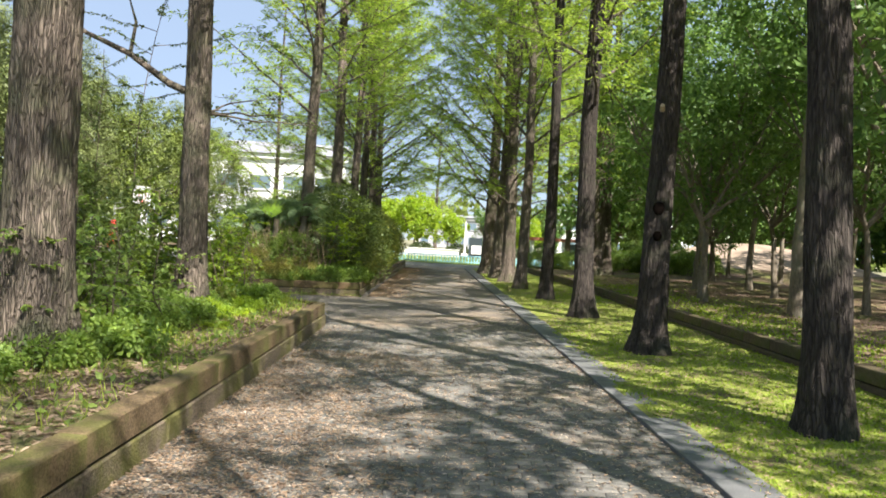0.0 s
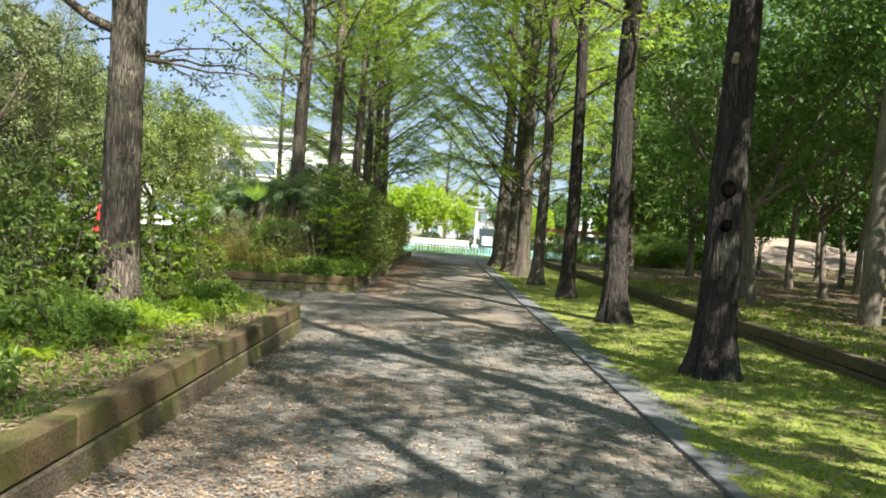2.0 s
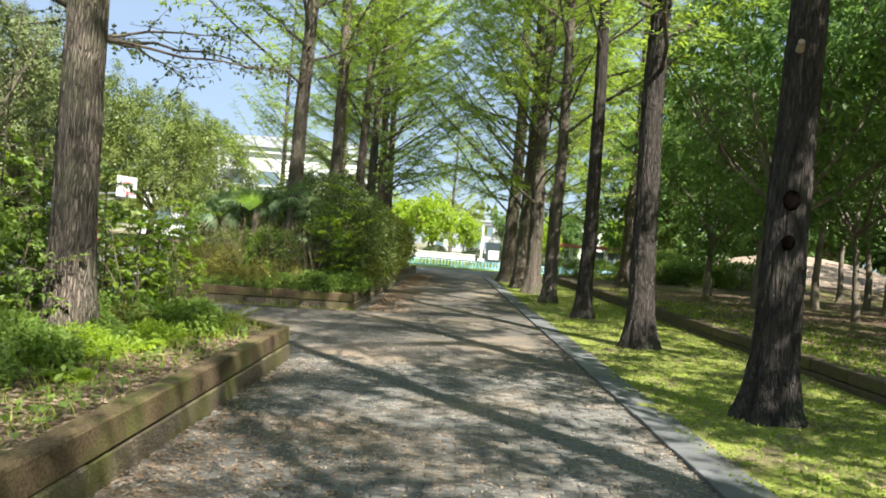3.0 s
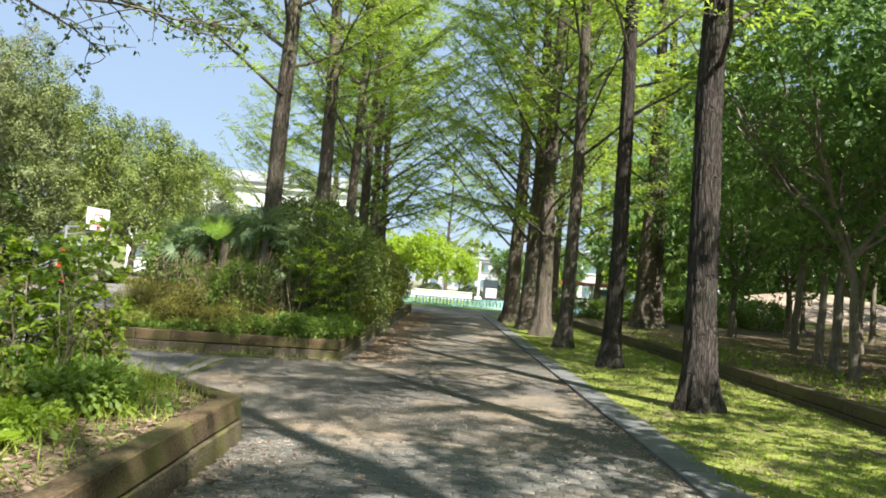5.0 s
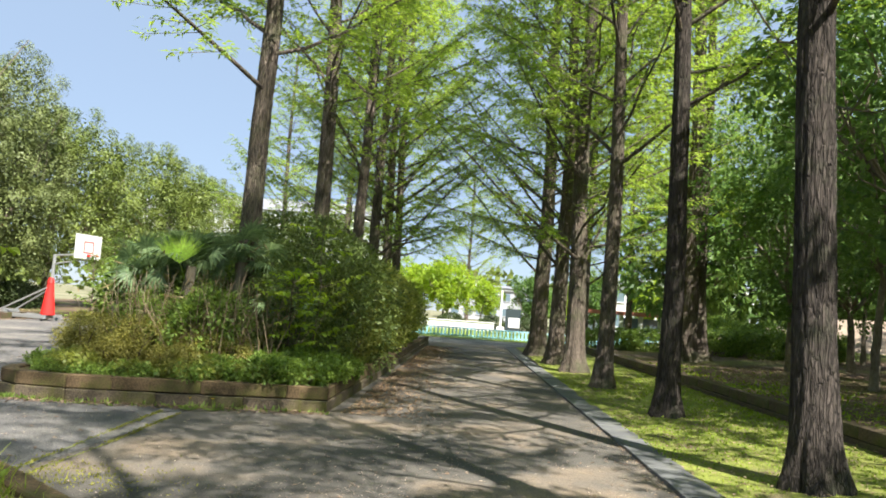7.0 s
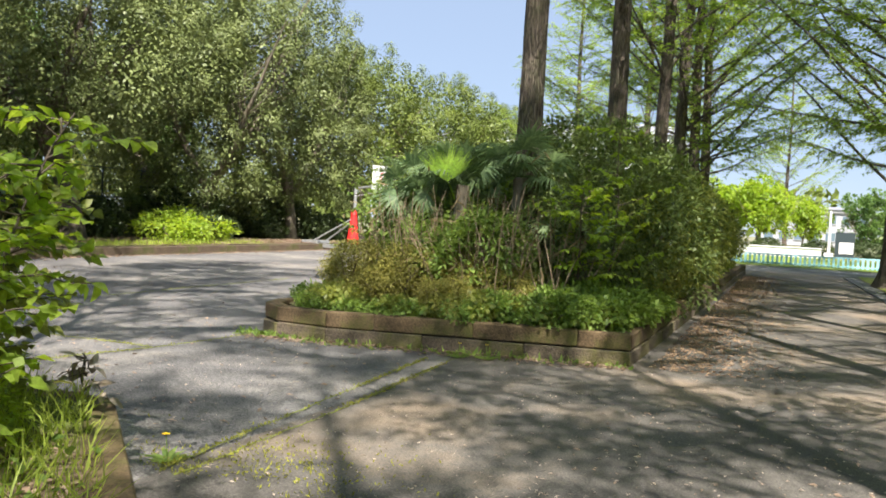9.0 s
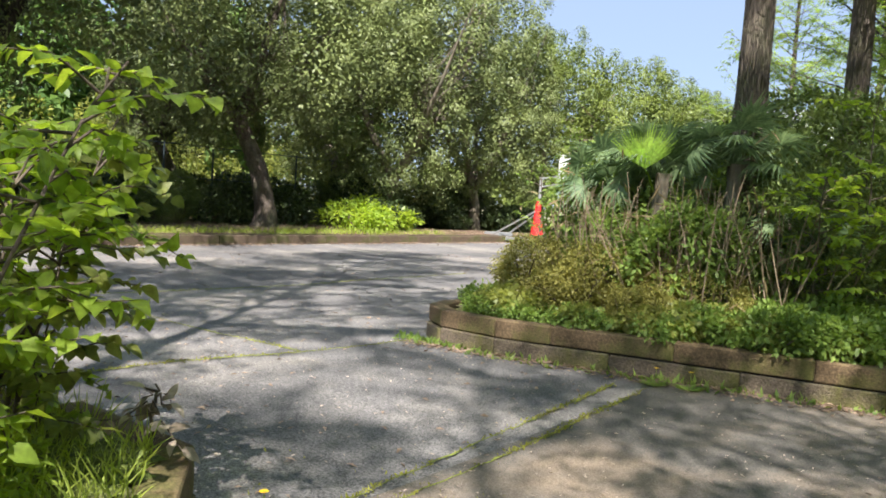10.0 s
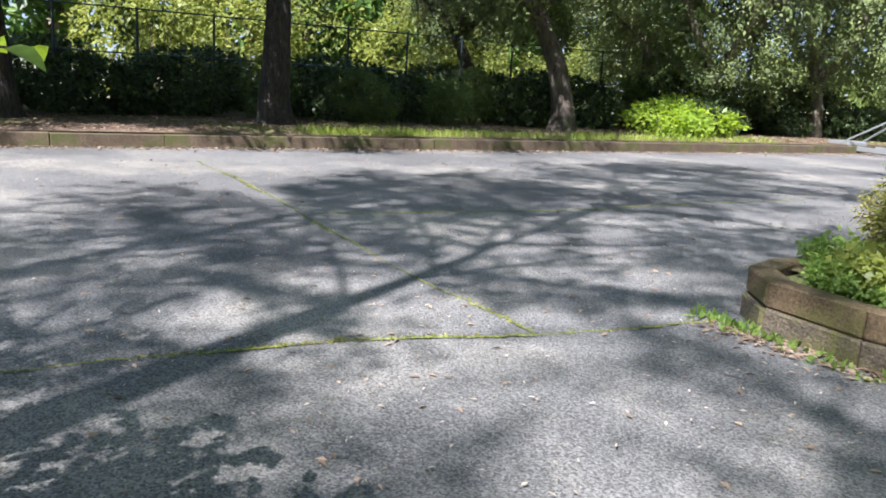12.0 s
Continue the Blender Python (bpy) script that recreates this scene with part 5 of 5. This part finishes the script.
# ---- mossy cracks in the asphalt ----
def crack(name, pts, width, tufts, label, seed, bend=1.0):
    r = np.random.default_rng(seed)
    p = np.array(pts, float)
    d = np.concatenate([[0], np.cumsum(np.linalg.norm(np.diff(p, axis=0), axis=1))])
    m = int(d[-1] / 0.08)
    s = np.linspace(0, d[-1], m)
    x, y = np.interp(s, d, p[:, 0]), np.interp(s, d, p[:, 1])
    t = unit(np.stack([np.gradient(x), np.gradient(y)], 1))
    nx, ny = -t[:, 1], t[:, 0]
    wander = np.convolve(np.cumsum(r.normal(size=m + 20)) * 0.012, np.ones(9) / 9, "same")[10 : m + 10]
    wander -= np.linspace(wander[0], wander[-1], m)
    wander = wander * bend + r.normal(size=m) * 0.008
    x, y = x + nx * wander, y + ny * wander
    w = width * 0.5 * r.uniform(0.1, 1.0, m) * (np.sin(s * 1.9 + seed) + np.sin(s * 5.3) + r.normal(size=m) * 0.4 > -0.3) + 0.002
    a, b = np.stack([x + nx * w, y + ny * w, np.full(m, 0.013)], 1), np.stack([x - nx * w, y - ny * w, np.full(m, 0.013)], 1)
    top = np.stack([x, y, np.full(m, 0.019)], 1)
    g = Geo()
    i = np.arange(m - 1)
    g.add(np.concatenate([a, top, b]), np.concatenate([np.stack([i, i + m, i + m + 1, i + 1], 1), np.stack([i + m, i + 2 * m, i + 2 * m + 1, i + m + 1], 1)]))
    o = tagged(g.ob(name, MOSS_GROUND), label, "moss", kind="stuff")
    gm = Geo()
    q = r.uniform(0, d[-1], tufts)
    q = q[(np.sin(q * 2.1 + seed) + np.sin(q * 0.7) * 0.8 + r.normal(size=len(q)) * 0.5) > 0.25]
    c = np.stack([np.interp(q, s, x) + r.normal(size=len(q)) * width * 0.7, np.interp(q, s, y) + r.normal(size=len(q)) * width * 0.7, np.full(len(q), 0.016)], 1)
    leaves(gm, c, scatter_dirs(r, len(c), 0.8), scatter_dirs(r, len(c), 0.6), r.uniform(0.012, 0.032, len(c)), r.uniform(0.006, 0.014, len(c)))
    gm.ob("moss_tufts", SEAM, o)
    return o


crack("moss_seam", [(-3.52, 14.6), (-3.60, 15.6), (-3.70, 17.2), (-3.78, 18.5)], 0.018, 700, "moss line along the seam of the asphalt", 1, 0.15)
crack("moss_seam", [(-3.40, 14.6), (-3.42, 16.3), (-3.48, 17.5), (-3.54, 18.62)], 0.022, 800, "moss line along the seam of the asphalt", 2, 0.15)
crack("moss_crack", [(-14.8, 17.25), (-12.4, 17.3), (-10.0, 17.3), (-8.0, 17.26), (-6.2, 17.3)], 0.02, 1000, "moss growing in a long crack of the asphalt", 3)
crack("moss_crack", [(-6.6, 14.3), (-6.55, 15.4), (-6.5, 16.2), (-6.2, 17.3), (-6.0, 18.6)], 0.022, 700, "moss growing in a crack of the asphalt", 4)
crack("moss_crack", [(-10.2, 17.4), (-10.05, 18.4), (-9.95, 20.2), (-9.9, 22.4), (-10.0, 25)], 0.018, 500, "faint moss in a crack of the asphalt", 5)

g = Geo()
n = 5000
x, y = rs.normal(size=n) * 0.45 - 3.25, rs.normal(size=n) * 0.35 + 14.75
k = (rs.uniform(size=n) < 0.5 + 0.9 * wave(x * 2, y * 2, 27)) & (y > 14.62 + (x < -3.6) * 0.0) & (y > 12.95 - (x + 1.84) * 0.85 + 0.1)
c = np.stack([x, y, np.full(n, 0.012)], 1)[k]
leaves(g, c, scatter_dirs(rs, len(c), 0.8), scatter_dirs(rs, len(c), 0.6), rs.uniform(0.012, 0.035, len(c)), rs.uniform(0.006, 0.015, len(c)))
stuff(g, "moss_patch", SEAM, "yellowish moss on the asphalt by the bed's corner", "moss")
g = Geo()
n = 950
x = rs.uniform(-6.2, -1.9, n)
y = 18.66 + 0.72 * np.clip((x + 5.1) / 3.2, 0, 1.1) - np.abs(rs.normal(size=n)) * 0.09
k = rs.uniform(size=n) < 0.45 + 0.7 * wave(x * 2.5, y, 28) + 0.4 * (x < -5.7)
c = np.stack([x, y, np.full(n, 0.01)], 1)[k]
leaves(g, c, scatter_dirs(rs, len(c), 0.9), scatter_dirs(rs, len(c), 0.8), rs.uniform(0.03, 0.10, len(c)), rs.uniform(0.015, 0.04, len(c)))
stuff(g, "weeds", HERB, "small green weeds along the wall's foot", "weeds")

# dandelions at the wall's foot
for i, (x, y) in enumerate([(-3.55, 18.78), (-3.28, 18.86), (-3.62, 14.78)]):
    t = thing("dandelion", "yellow dandelion in flower at a wall's foot", "flower", "dandelions at the wall", pose(x, y, 0.0, 0, 0, 90 * i))
    r = np.random.default_rng(400 + i)
    g = Geo()
    tube(g, [(0, 0, 0), (0.005, 0, 0.08), (0.01, 0.004, 0.15)], 0.003, 5)
    g.ob("stalk", HERB, t)
    g = Geo()
    a = np.linspace(0, 6.28, 28)
    leaves(g, np.tile((0.01, 0.004, 0.15), (28, 1)), unit(np.stack([np.cos(a), np.sin(a), 0.3 + 0 * a], 1)), np.tile((0, 0, 1.0), (28, 1)), 0.024, 0.008)
    g.ob("flower_head", PETAL, t, "yellow flower head")
    g = Geo()
    leaves(g, np.zeros((12, 3)), unit(np.stack([np.cos(a[::2][:12] * 1.1), np.sin(a[::2][:12] * 1.1), np.full(12, 0.35)], 1)), np.tile((0, 0, 1.0), (12, 1)), r.uniform(0.1, 0.18, 12), 0.035)
    g.ob("rosette", HERB, t)


g = Geo()
n = 2000
flat_leaves(g, rs.uniform(-15, -3.6, n), rs.uniform(14.8, 29, n), np.zeros(n) + 0.006, rs, 0.025, 0.07)
n = 2200
flat_leaves(g, -17.15 + np.abs(rs.normal(size=n)) * 0.35, rs.uniform(12, 42, n), np.zeros(n) + 0.006, rs, 0.04, 0.10)
n = 3500
x, y = rs.uniform(-22, -17.6, n), rs.uniform(12, 42, n)
flat_leaves(g, x, y, west_h(x, y) + 0.006, rs, 0.05, 0.13)
stuff(g, "fallen_leaf", LITTER, "dry brown leaves blown over the lot and along its edge", "leaf litter")
for i, (x, y) in enumerate([(-3.6, 19.45), (-3.95, 19.35), (-2.9, 19.6), (-4.5, 19.25), (-5.3, 19.3), (-2.5, 19.75)]):
    shrub("low_herb", S_LOW_PALE, "low plant with pale green round leaves at the wall", "pale ground plants in the island bed", pose(x, y, 0.34, 0, 0, 55 * i) @ Matrix.Scale((0.75, 0.6, 0.7, 0.5)[i % 4], 4))
for i, (x, y, s) in enumerate([(-2.75, 11.9, 0.7), (-3.1, 12.4, 0.8), (-3.3, 11.6, 0.75), (-2.7, 11.1, 0.6), (-3.5, 13.1, 0.65), (-3.15, 13.0, 0.55), (-3.7, 13.6, 0.6), (-3.0, 10.2, 0.6), (-2.9, 7.2, 0.5), (-3.4, 8.2, 0.6)]):
    shrub("low_herb", S_LOW_PALE if i % 3 == 2 else S_LOW_BRIGHT, "low plant with pale green leaves in the planting bed" if i % 3 == 2 else "low weeds with bright fresh leaves in the planting bed", "bright weeds in the planting bed", pose(x, y, bed_z(x, y) - 0.03, 0, 0, 55 * i) @ Matrix.Scale(s, 4))
# ---- basketball hoop by the lot ----
def hoop(x, y, z, turn):
    t = thing("basketball_hoop", "portable basketball hoop with red padded post and white backboard", "basketball hoop", m=pose(x, y, z, 0, 0, turn) @ Matrix.Scale(0.9, 4))
    for sx in (-0.5, 0.5):
        part("base_rail", bm_box((sx - 0.06, -2.7, 0.08), (sx + 0.06, 0.3, 0.24), 0.02), STEEL, t, "grey steel base rail")
    part("counterweight", bm_box((-0.44, -2.6, 0.1), (0.44, -1.7, 0.36), 0.03), STEEL, t, "grey ballast box")
    for sx in (-0.45, 0.45):
        part("strut", bm_tube((sx, -2.1, 0.24), (sx * 0.3, -0.05, 1.35), 0.035), STEEL, t)
        for yy in (-2.4, 0.1):
            w = part("wheel", bm_tube((sx - 0.03, yy, 0.07), (sx + 0.03, yy, 0.07), 0.07), DARK_STEEL, t)
    part("post", bm_tube((0, 0, 0.2), (0, 0.05, 2.75), 0.065), STEEL, t, "grey steel post")
    pad = bm_tube((0, 0, 0.22), (0, 0, 1.6), 0.29, 14, 0.12)
    bmesh.ops.bevel(pad, geom=pad.edges[:], offset=0.03, segments=2, affect="EDGES")
    part("post_padding", pad, RED, t, "red padded post cover")
    part("padding_cap", bm_tube((0, 0, 1.55), (0, 0, 1.78), 0.15, 12, 0.09), RED, t)
    part("arm", bm_tube((0, 0.03, 2.70), (0, 1.55, 2.84), 0.04), STEEL, t)
    part("arm", bm_tube((0, 0.03, 2.35), (0, 1.55, 2.62), 0.03), STEEL, t)
    b = part("backboard", bm_box((-0.8, 1.55, 2.62), (0.8, 1.6, 3.62), 0.01), WHITE, t, "white backboard")
    for lo, hi in (((-0.3, 1.599, 2.86), (0.3, 1.606, 2.90)), ((-0.3, 1.599, 3.30), (0.3, 1.606, 3.34)), ((-0.3, 1.599, 2.90), (-0.26, 1.606, 3.30)), ((0.26, 1.599, 2.90), (0.3, 1.606, 3.30))):
        part("target_line", bm_box(lo, hi, 0), RED, b)
    g = Geo()
    a = np.linspace(0, 2 * np.pi, 25)
    tube(g, np.stack([0.225 * np.cos(a), 1.85 + 0.225 * np.sin(a), np.full(25, 2.78)], 1), 0.012, 6)
    g.ob("rim", RED, t, "orange-red rim")
    part("rim_bracket", bm_box((-0.08, 1.59, 2.72), (0.08, 1.66, 2.82), 0.008), RED, t)
    return t


hoop(-15.75, 37.4, 0.01, -100)


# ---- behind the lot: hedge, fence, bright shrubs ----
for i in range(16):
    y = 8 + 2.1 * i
    shrub("hedge_shrub", S_HEDGE if i % 3 else S_DARK, "dark clipped hedge shrub shaded by the evergreens", "hedge behind the lot", pose(-22.9 + 0.3 * math.sin(i * 2.3), y, 0.24, 0, 0, 40 * i) @ Matrix.Scale(1.15 if i % 3 else 0.75, 4))
for i, (x, y, s) in enumerate([(-19.3, 31.5, 0.85), (-19.9, 33.0, 1.0), (-21.4, 22.9, 0.7), (-21.6, 25.4, 0.6)]):
    shrub("shrub", S_DARK if i > 1 else S_LOW_BRIGHT, "dark green shrub at the edge of the lot" if i > 1 else "bright green shrub catching the sun beside the lot", "shrubs beside the lot", pose(x, y, 0.25, 0, 0, 60 * i) @ Matrix.Diagonal((s * 1.2, s * 1.2, s * 0.9, 1) if i > 1 else (s * 3.0, s * 3.2, s * 2.6, 1)))
fence = thing("chain_fence", "dark green metal post fence behind the hedge", "fence", m=pose(-25.2, 8, 0.25))
for i in range(18):
    part("post", bm_tube((0, i * 2.0, 0), (0, i * 2.0, 2.6), 0.035, 8), DARK_STEEL, fence)
for zz in (0.3, 1.4, 2.55):
    part("rail", bm_tube((0, 0, zz), (0, 34.0, zz), 0.02, 6), DARK_STEEL, fence)
for i in range(7):
    shrub("bright_shrub", S_SUNNY, "sunlit yellow-green shrub behind the fence", "shrubs behind the fence", pose(-31.5 - (i % 3) * 1.8, 19.5 + 3.4 * i, 0.1, 0, 0, 70 * i) @ Matrix.Scale(2.5 + 0.4 * math.sin(i), 4))

# ---- hedges on the bank ----
for i, (x, y, sx, sz) in enumerate([(5.6, 40.5, 0.9, 0.95), (7.0, 40.6, 0.95, 1.0), (8.6, 41.0, 1.0, 1.15), (9.9, 40.4, 1.0, 1.2), (11.2, 40.0, 1.1, 1.3), (12.4, 41.6, 1.1, 1.6), (10.5, 42.4, 1.1, 1.7), (13.3, 39.3, 1.1, 1.4)]):
    shrub("clipped_hedge", S_CLIPPED, "rounded clipped green hedge on the bank", "clipped hedges", pose(x, y, 0.3, 0, 0, 33 * i) @ Matrix.Diagonal((sx, sx, sz * 0.9, 1)))

# ---- far side of the road ----
blue = thing("low_fence", "low pale blue metal barred fence along the lawn", "fence", m=pose(-7, 51.5, 0.0))
bar = bm_mesh("bar", bm_box((-0.05, -0.02, 0.05), (0.05, 0.02, 0.55), 0.006), CYAN)
for i in range(96):
    o = new("bar", bar)
    o.parent = blue
    o.matrix_local = pose(i * 0.2, 0, 0)
for zz in (0.1, 0.5):
    part("rail", bm_box((-0.1, -0.035, zz), (19.2, 0.035, zz + 0.06), 0.01), CYAN, blue)
low = thing("low_white_wall", "long low white wall beyond the lawn", "wall", m=pose(-3, 69.5, 0))
part("wall_body", bm_box((-14, -0.2, 0), (4.8, 0.2, 0.62), 0.03), WHITE, low)
part("coping", bm_box((-14.05, -0.26, 0.62), (4.85, 0.26, 0.7), 0.02), WHITE, low)
pole = thing("white_pole", "white pole beside the lawn", "pole", m=pose(2.45, 74, 0))
part("shaft", bm_tube((0, 0, 0), (0, 0, 3.4), 0.11, 12, 0.08), WHITE, pole)
part("foot", bm_box((-0.3, -0.3, 0), (0.3, 0.3, 0.35), 0.03), WHITE, pole)
sign = thing("notice_board", "pale notice board in a dark frame", "notice board", m=pose(3.5, 74, 0) @ Matrix.Scale(0.72, 4))
part("board", bm_box((-0.55, -0.05, 0.45), (0.75, 0.0, 1.6), 0.02), WHITE, sign)
part("frame", bm_box((-0.9, 0.02, 0.0), (0.85, 0.2, 2.6), 0.02), DARK_STEEL, sign, "dark backing frame")
FAR_TREE = broadleaf(95, 5.2, 1.3, 2.3, 0.12, 300, 15, 0.32, 0.16, BRIGHT, BARK_GREY, 0.1, 16, 0.35, 1.4)
FAR_DARK = broadleaf(96, 6.5, 1.0, 2.6, 0.14, 300, 15, 0.36, 0.18, WOOD_GREEN, BARK_GREY, 0.1, 16, 0.35, 1.4)
for i, (x, y, k, s) in enumerate([(-2.6, 80, 0, 1.12), (0.9, 83, 0, 0.85), (-6, 84, 0, 1.1), (5.4, 82, 1, 0.8), (-9.5, 90, 1, 1.2), (9.5, 88, 0, 0.9), (16.5, 82, 0, 1.0), (13, 92, 1, 0.95), (20, 78, 1, 0.9), (-14, 88, 0, 1.2), (25, 70, 1, 1.0)]):
    plant_tree("park_tree", (FAR_TREE, FAR_DARK)[k], ("small rounded tree with bright yellow-green leaves", "small green park tree across the road")[k], "park trees across the road", pose(x, y, 0, 0, 0, 50 * i) @ Matrix.Scale(s, 4))
for i in range(9):
    plant_tree("park_tree", FAR_DARK, "leafy tree behind the gravel yard", "trees behind the yard", pose(-37 - 3 * (i % 2), 6 + 5.2 * i, 0, 0, 0, 50 * i) @ Matrix.Scale(1.7, 4))
for i, (x, y) in enumerate([(21, 22), (23, 29), (26, 38), (30, 30), (28, 24), (22, 33), (31, 36), (25, 17), (19, 15)]):
    shrub("shrub", S_MID, "green undergrowth shrub on the woodland bank", "undergrowth on the bank", pose(x, y, float(bank_h(np.array(x), np.array(y))) - 0.05, 0, 0, 60 * i) @ Matrix.Scale(2.0, 4))
for i in range(10):
    plant_tree("park_tree", FAR_DARK, "leafy tree at the back of the woodland", "trees behind the woodland", pose(31 + 3 * (i % 3), 4 + 6.0 * i, 0.6, 0, 0, 50 * i) @ Matrix.Scale(1.9, 4))
for i, (x, y) in enumerate([(12, 53), (16, 55), (20, 54.5), (24, 53), (28, 51), (32, 47)]):
    plant_tree("park_tree", FAR_DARK, "leafy tree behind the earth mound", "trees behind the mound", pose(x, y, 0.2, 0, 0, 50 * i) @ Matrix.Scale(1.55, 4))
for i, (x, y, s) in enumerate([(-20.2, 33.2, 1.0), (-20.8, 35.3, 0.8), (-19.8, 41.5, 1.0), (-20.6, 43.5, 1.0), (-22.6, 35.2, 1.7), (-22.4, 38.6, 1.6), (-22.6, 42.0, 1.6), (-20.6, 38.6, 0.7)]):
    shrub("hedge_shrub", S_HEDGE, "clipped hedge shrub beside the lot, shade in its leaf colour", "hedge beside the lot", pose(x, y, 0.24, 0, 0, 40 * i) @ Matrix.Scale(s, 4))
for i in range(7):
    shrub("hedge_shrub", S_HEDGE, "clipped hedge shrub behind the fence, shade in its leaf colour", "hedge behind the fence", pose(-27.3 + 0.3 * math.sin(i * 1.3), 6 + 4.6 * i, 0.2, 0, 0, 40 * i) @ Matrix.Diagonal((1.7, 2.0, 1.6, 1)))
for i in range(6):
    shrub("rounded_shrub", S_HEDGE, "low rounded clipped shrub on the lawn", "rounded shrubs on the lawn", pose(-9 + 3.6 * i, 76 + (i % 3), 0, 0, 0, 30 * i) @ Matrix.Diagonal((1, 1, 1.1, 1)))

pergola = thing("pergola", "white pergola with faded red roof beams and glazed panels", "pergola", m=pose(7.2, 60, 0.05))
for i in range(5):
    part("post", bm_box((i * 1.25 - 0.13, -0.13, 0), (i * 1.25 + 0.13, 0.13, 1.85), 0.015), WHITE, pergola)
part("roof_beam", bm_box((-0.5, -0.4, 1.85), (5.6, 0.4, 2.1), 0.02), PINK, pergola, "faded red roof beam")
for i in range(2):
    part("glazed_panel", bm_box((2.65 + i * 1.25, -0.03, 0.3), (3.6 + i * 1.25, 0.03, 1.7), 0.01), GLASS, pergola, "greenish glass panel")


def building(name, label, x0, x1, y0, y1, h, roof_h, floors, bays, wall, roof):
    b = thing(name, label, "building", m=pose((x0 + x1) / 2, y0, 0))
    w, d = x1 - x0, y1 - y0
    part("wall", bm_box((-w / 2, 0, 0), (w / 2, d, h), 0.03), wall, b)
    bm = bm_box((-w / 2 - 0.6, -0.6, h), (w / 2 + 0.6, d + 0.6, h + roof_h), 0.0)
    for v in bm.verts:
        if v.co.z > h + roof_h / 2:
            v.co.x *= 0.86
            v.co.y = d / 2 + (v.co.y - d / 2) * 0.35
    part("roof", bm, roof, b, "grey sloping roof")
    part("eaves_band", bm_box((-w / 2 - 0.3, -0.35, h - 0.5), (w / 2 + 0.3, 0.1, h - 0.02), 0.02), wall, b)
    for f in range(floors):
        for i in range(bays):
            cx = -w / 2 + (i + 0.5) * w / bays
            z0 = h * (f + 0.35) / (floors + 0.2)
            win = part("window", bm_box((cx - w / bays * 0.3, -0.06, z0), (cx + w / bays * 0.3, 0.06, z0 + 1.3), 0.0), GLASS, b, "dark window pane")
            part("sill", bm_box((cx - w / bays * 0.34, -0.16, z0 - 0.1), (cx + w / bays * 0.34, 0.02, z0), 0.0), wall, win)
    return b


building("sports_hall", "large white hall with a grey sloping roof", -29, -9.5, 75, 100, 8.9, 2.0, 2, 6, HALL_WHITE, HALL_ROOF)
building("white_building", "low white building beyond the park trees", 14, 30, 92, 104, 5.8, 0.5, 2, 6, HALL_WHITE, HALL_ROOF)
building("white_building", "distant pale building behind the park trees", -4, 12, 150, 165, 6.0, 0.6, 2, 7, HALL_GREY, HALL_ROOF)


# ---- distant woods along the horizon ----
r = np.random.default_rng(990)
g = Geo()
for k in range(150):
    a = r.uniform(-1.9, 1.3)
    dist = r.uniform(170, 230)
    cx, cy = dist * math.sin(a), dist * math.cos(a)
    rr, hh = r.uniform(5, 9), r.uniform(7, 13)
    d = scatter_dirs(r, 110, 0.3)
    c = np.array([cx, cy, hh * 0.5]) + d * (rr, rr, hh * 0.5) * r.uniform(0.75, 1.05, (110, 1))
    leaves(g, c, scatter_dirs(r, 110), scatter_dirs(r, 110, 0.6), r.uniform(1.6, 3.0, 110), r.uniform(1.2, 2.2, 110))
tagged(g.ob("distant_woods", EVER_GOLD), "distant green woods along the horizon", "woods", kind="stuff")


# ---- pavers of the path ----
def paver_geo(lx, ly, h, b):
    a, c = lx / 2, ly / 2
    v = [(-a, -c, 0), (a, -c, 0), (a, c, 0), (-a, c, 0), (-a, -c, h - b), (a, -c, h - b), (a, c, h - b), (-a, c, h - b), (-a + b, -c + b, h), (a - b, -c + b, h), (a - b, c - b, h), (-a + b, c - b, h)]
    f = [(0, 1, 5, 4), (1, 2, 6, 5), (2, 3, 7, 6), (3, 0, 4, 7), (4, 5, 9, 8), (5, 6, 10, 9), (6, 7, 11, 10), (7, 4, 8, 11), (8, 9, 10, 11)]
    return np.array(v), np.array(f)


PV, PF = paver_geo(0.194, 0.094, 0.05, 0.006)
gp = Geo()
gp.add(PV, PF)
one_paver = gp.mesh("paver", PAVER)
path_base = bpy.data.objects["path_base"]
rest = Geo()
rp = np.random.default_rng(7)
count = 0
for row in range(165):
    y = -2.95 + 0.1 * row
    for col in range(19):
        x = -1.76 + 0.2 * col + (0.1 if row % 2 else 0.0)
        if x > float(kerb_x(y)) + 0.1:
            continue
        z = -0.042 + rp.normal() * 0.0016
        if 4.4 < y < 6.1 and count < 300:
            o = new("paver", one_paver)
            o.parent = path_base
            o.matrix_world = pose(x, y, z, rp.normal() * 0.5, rp.normal() * 0.3, rp.normal() * 0.4)
            count += 1
        else:
            rest.add(PV + (x, y, z) + rp.normal(size=3) * (0.0012, 0.0012, 0), PF)
tagged(rest.ob("pavers", PAVER, path_base), "grey concrete pavers in running bond", kind="stuff")
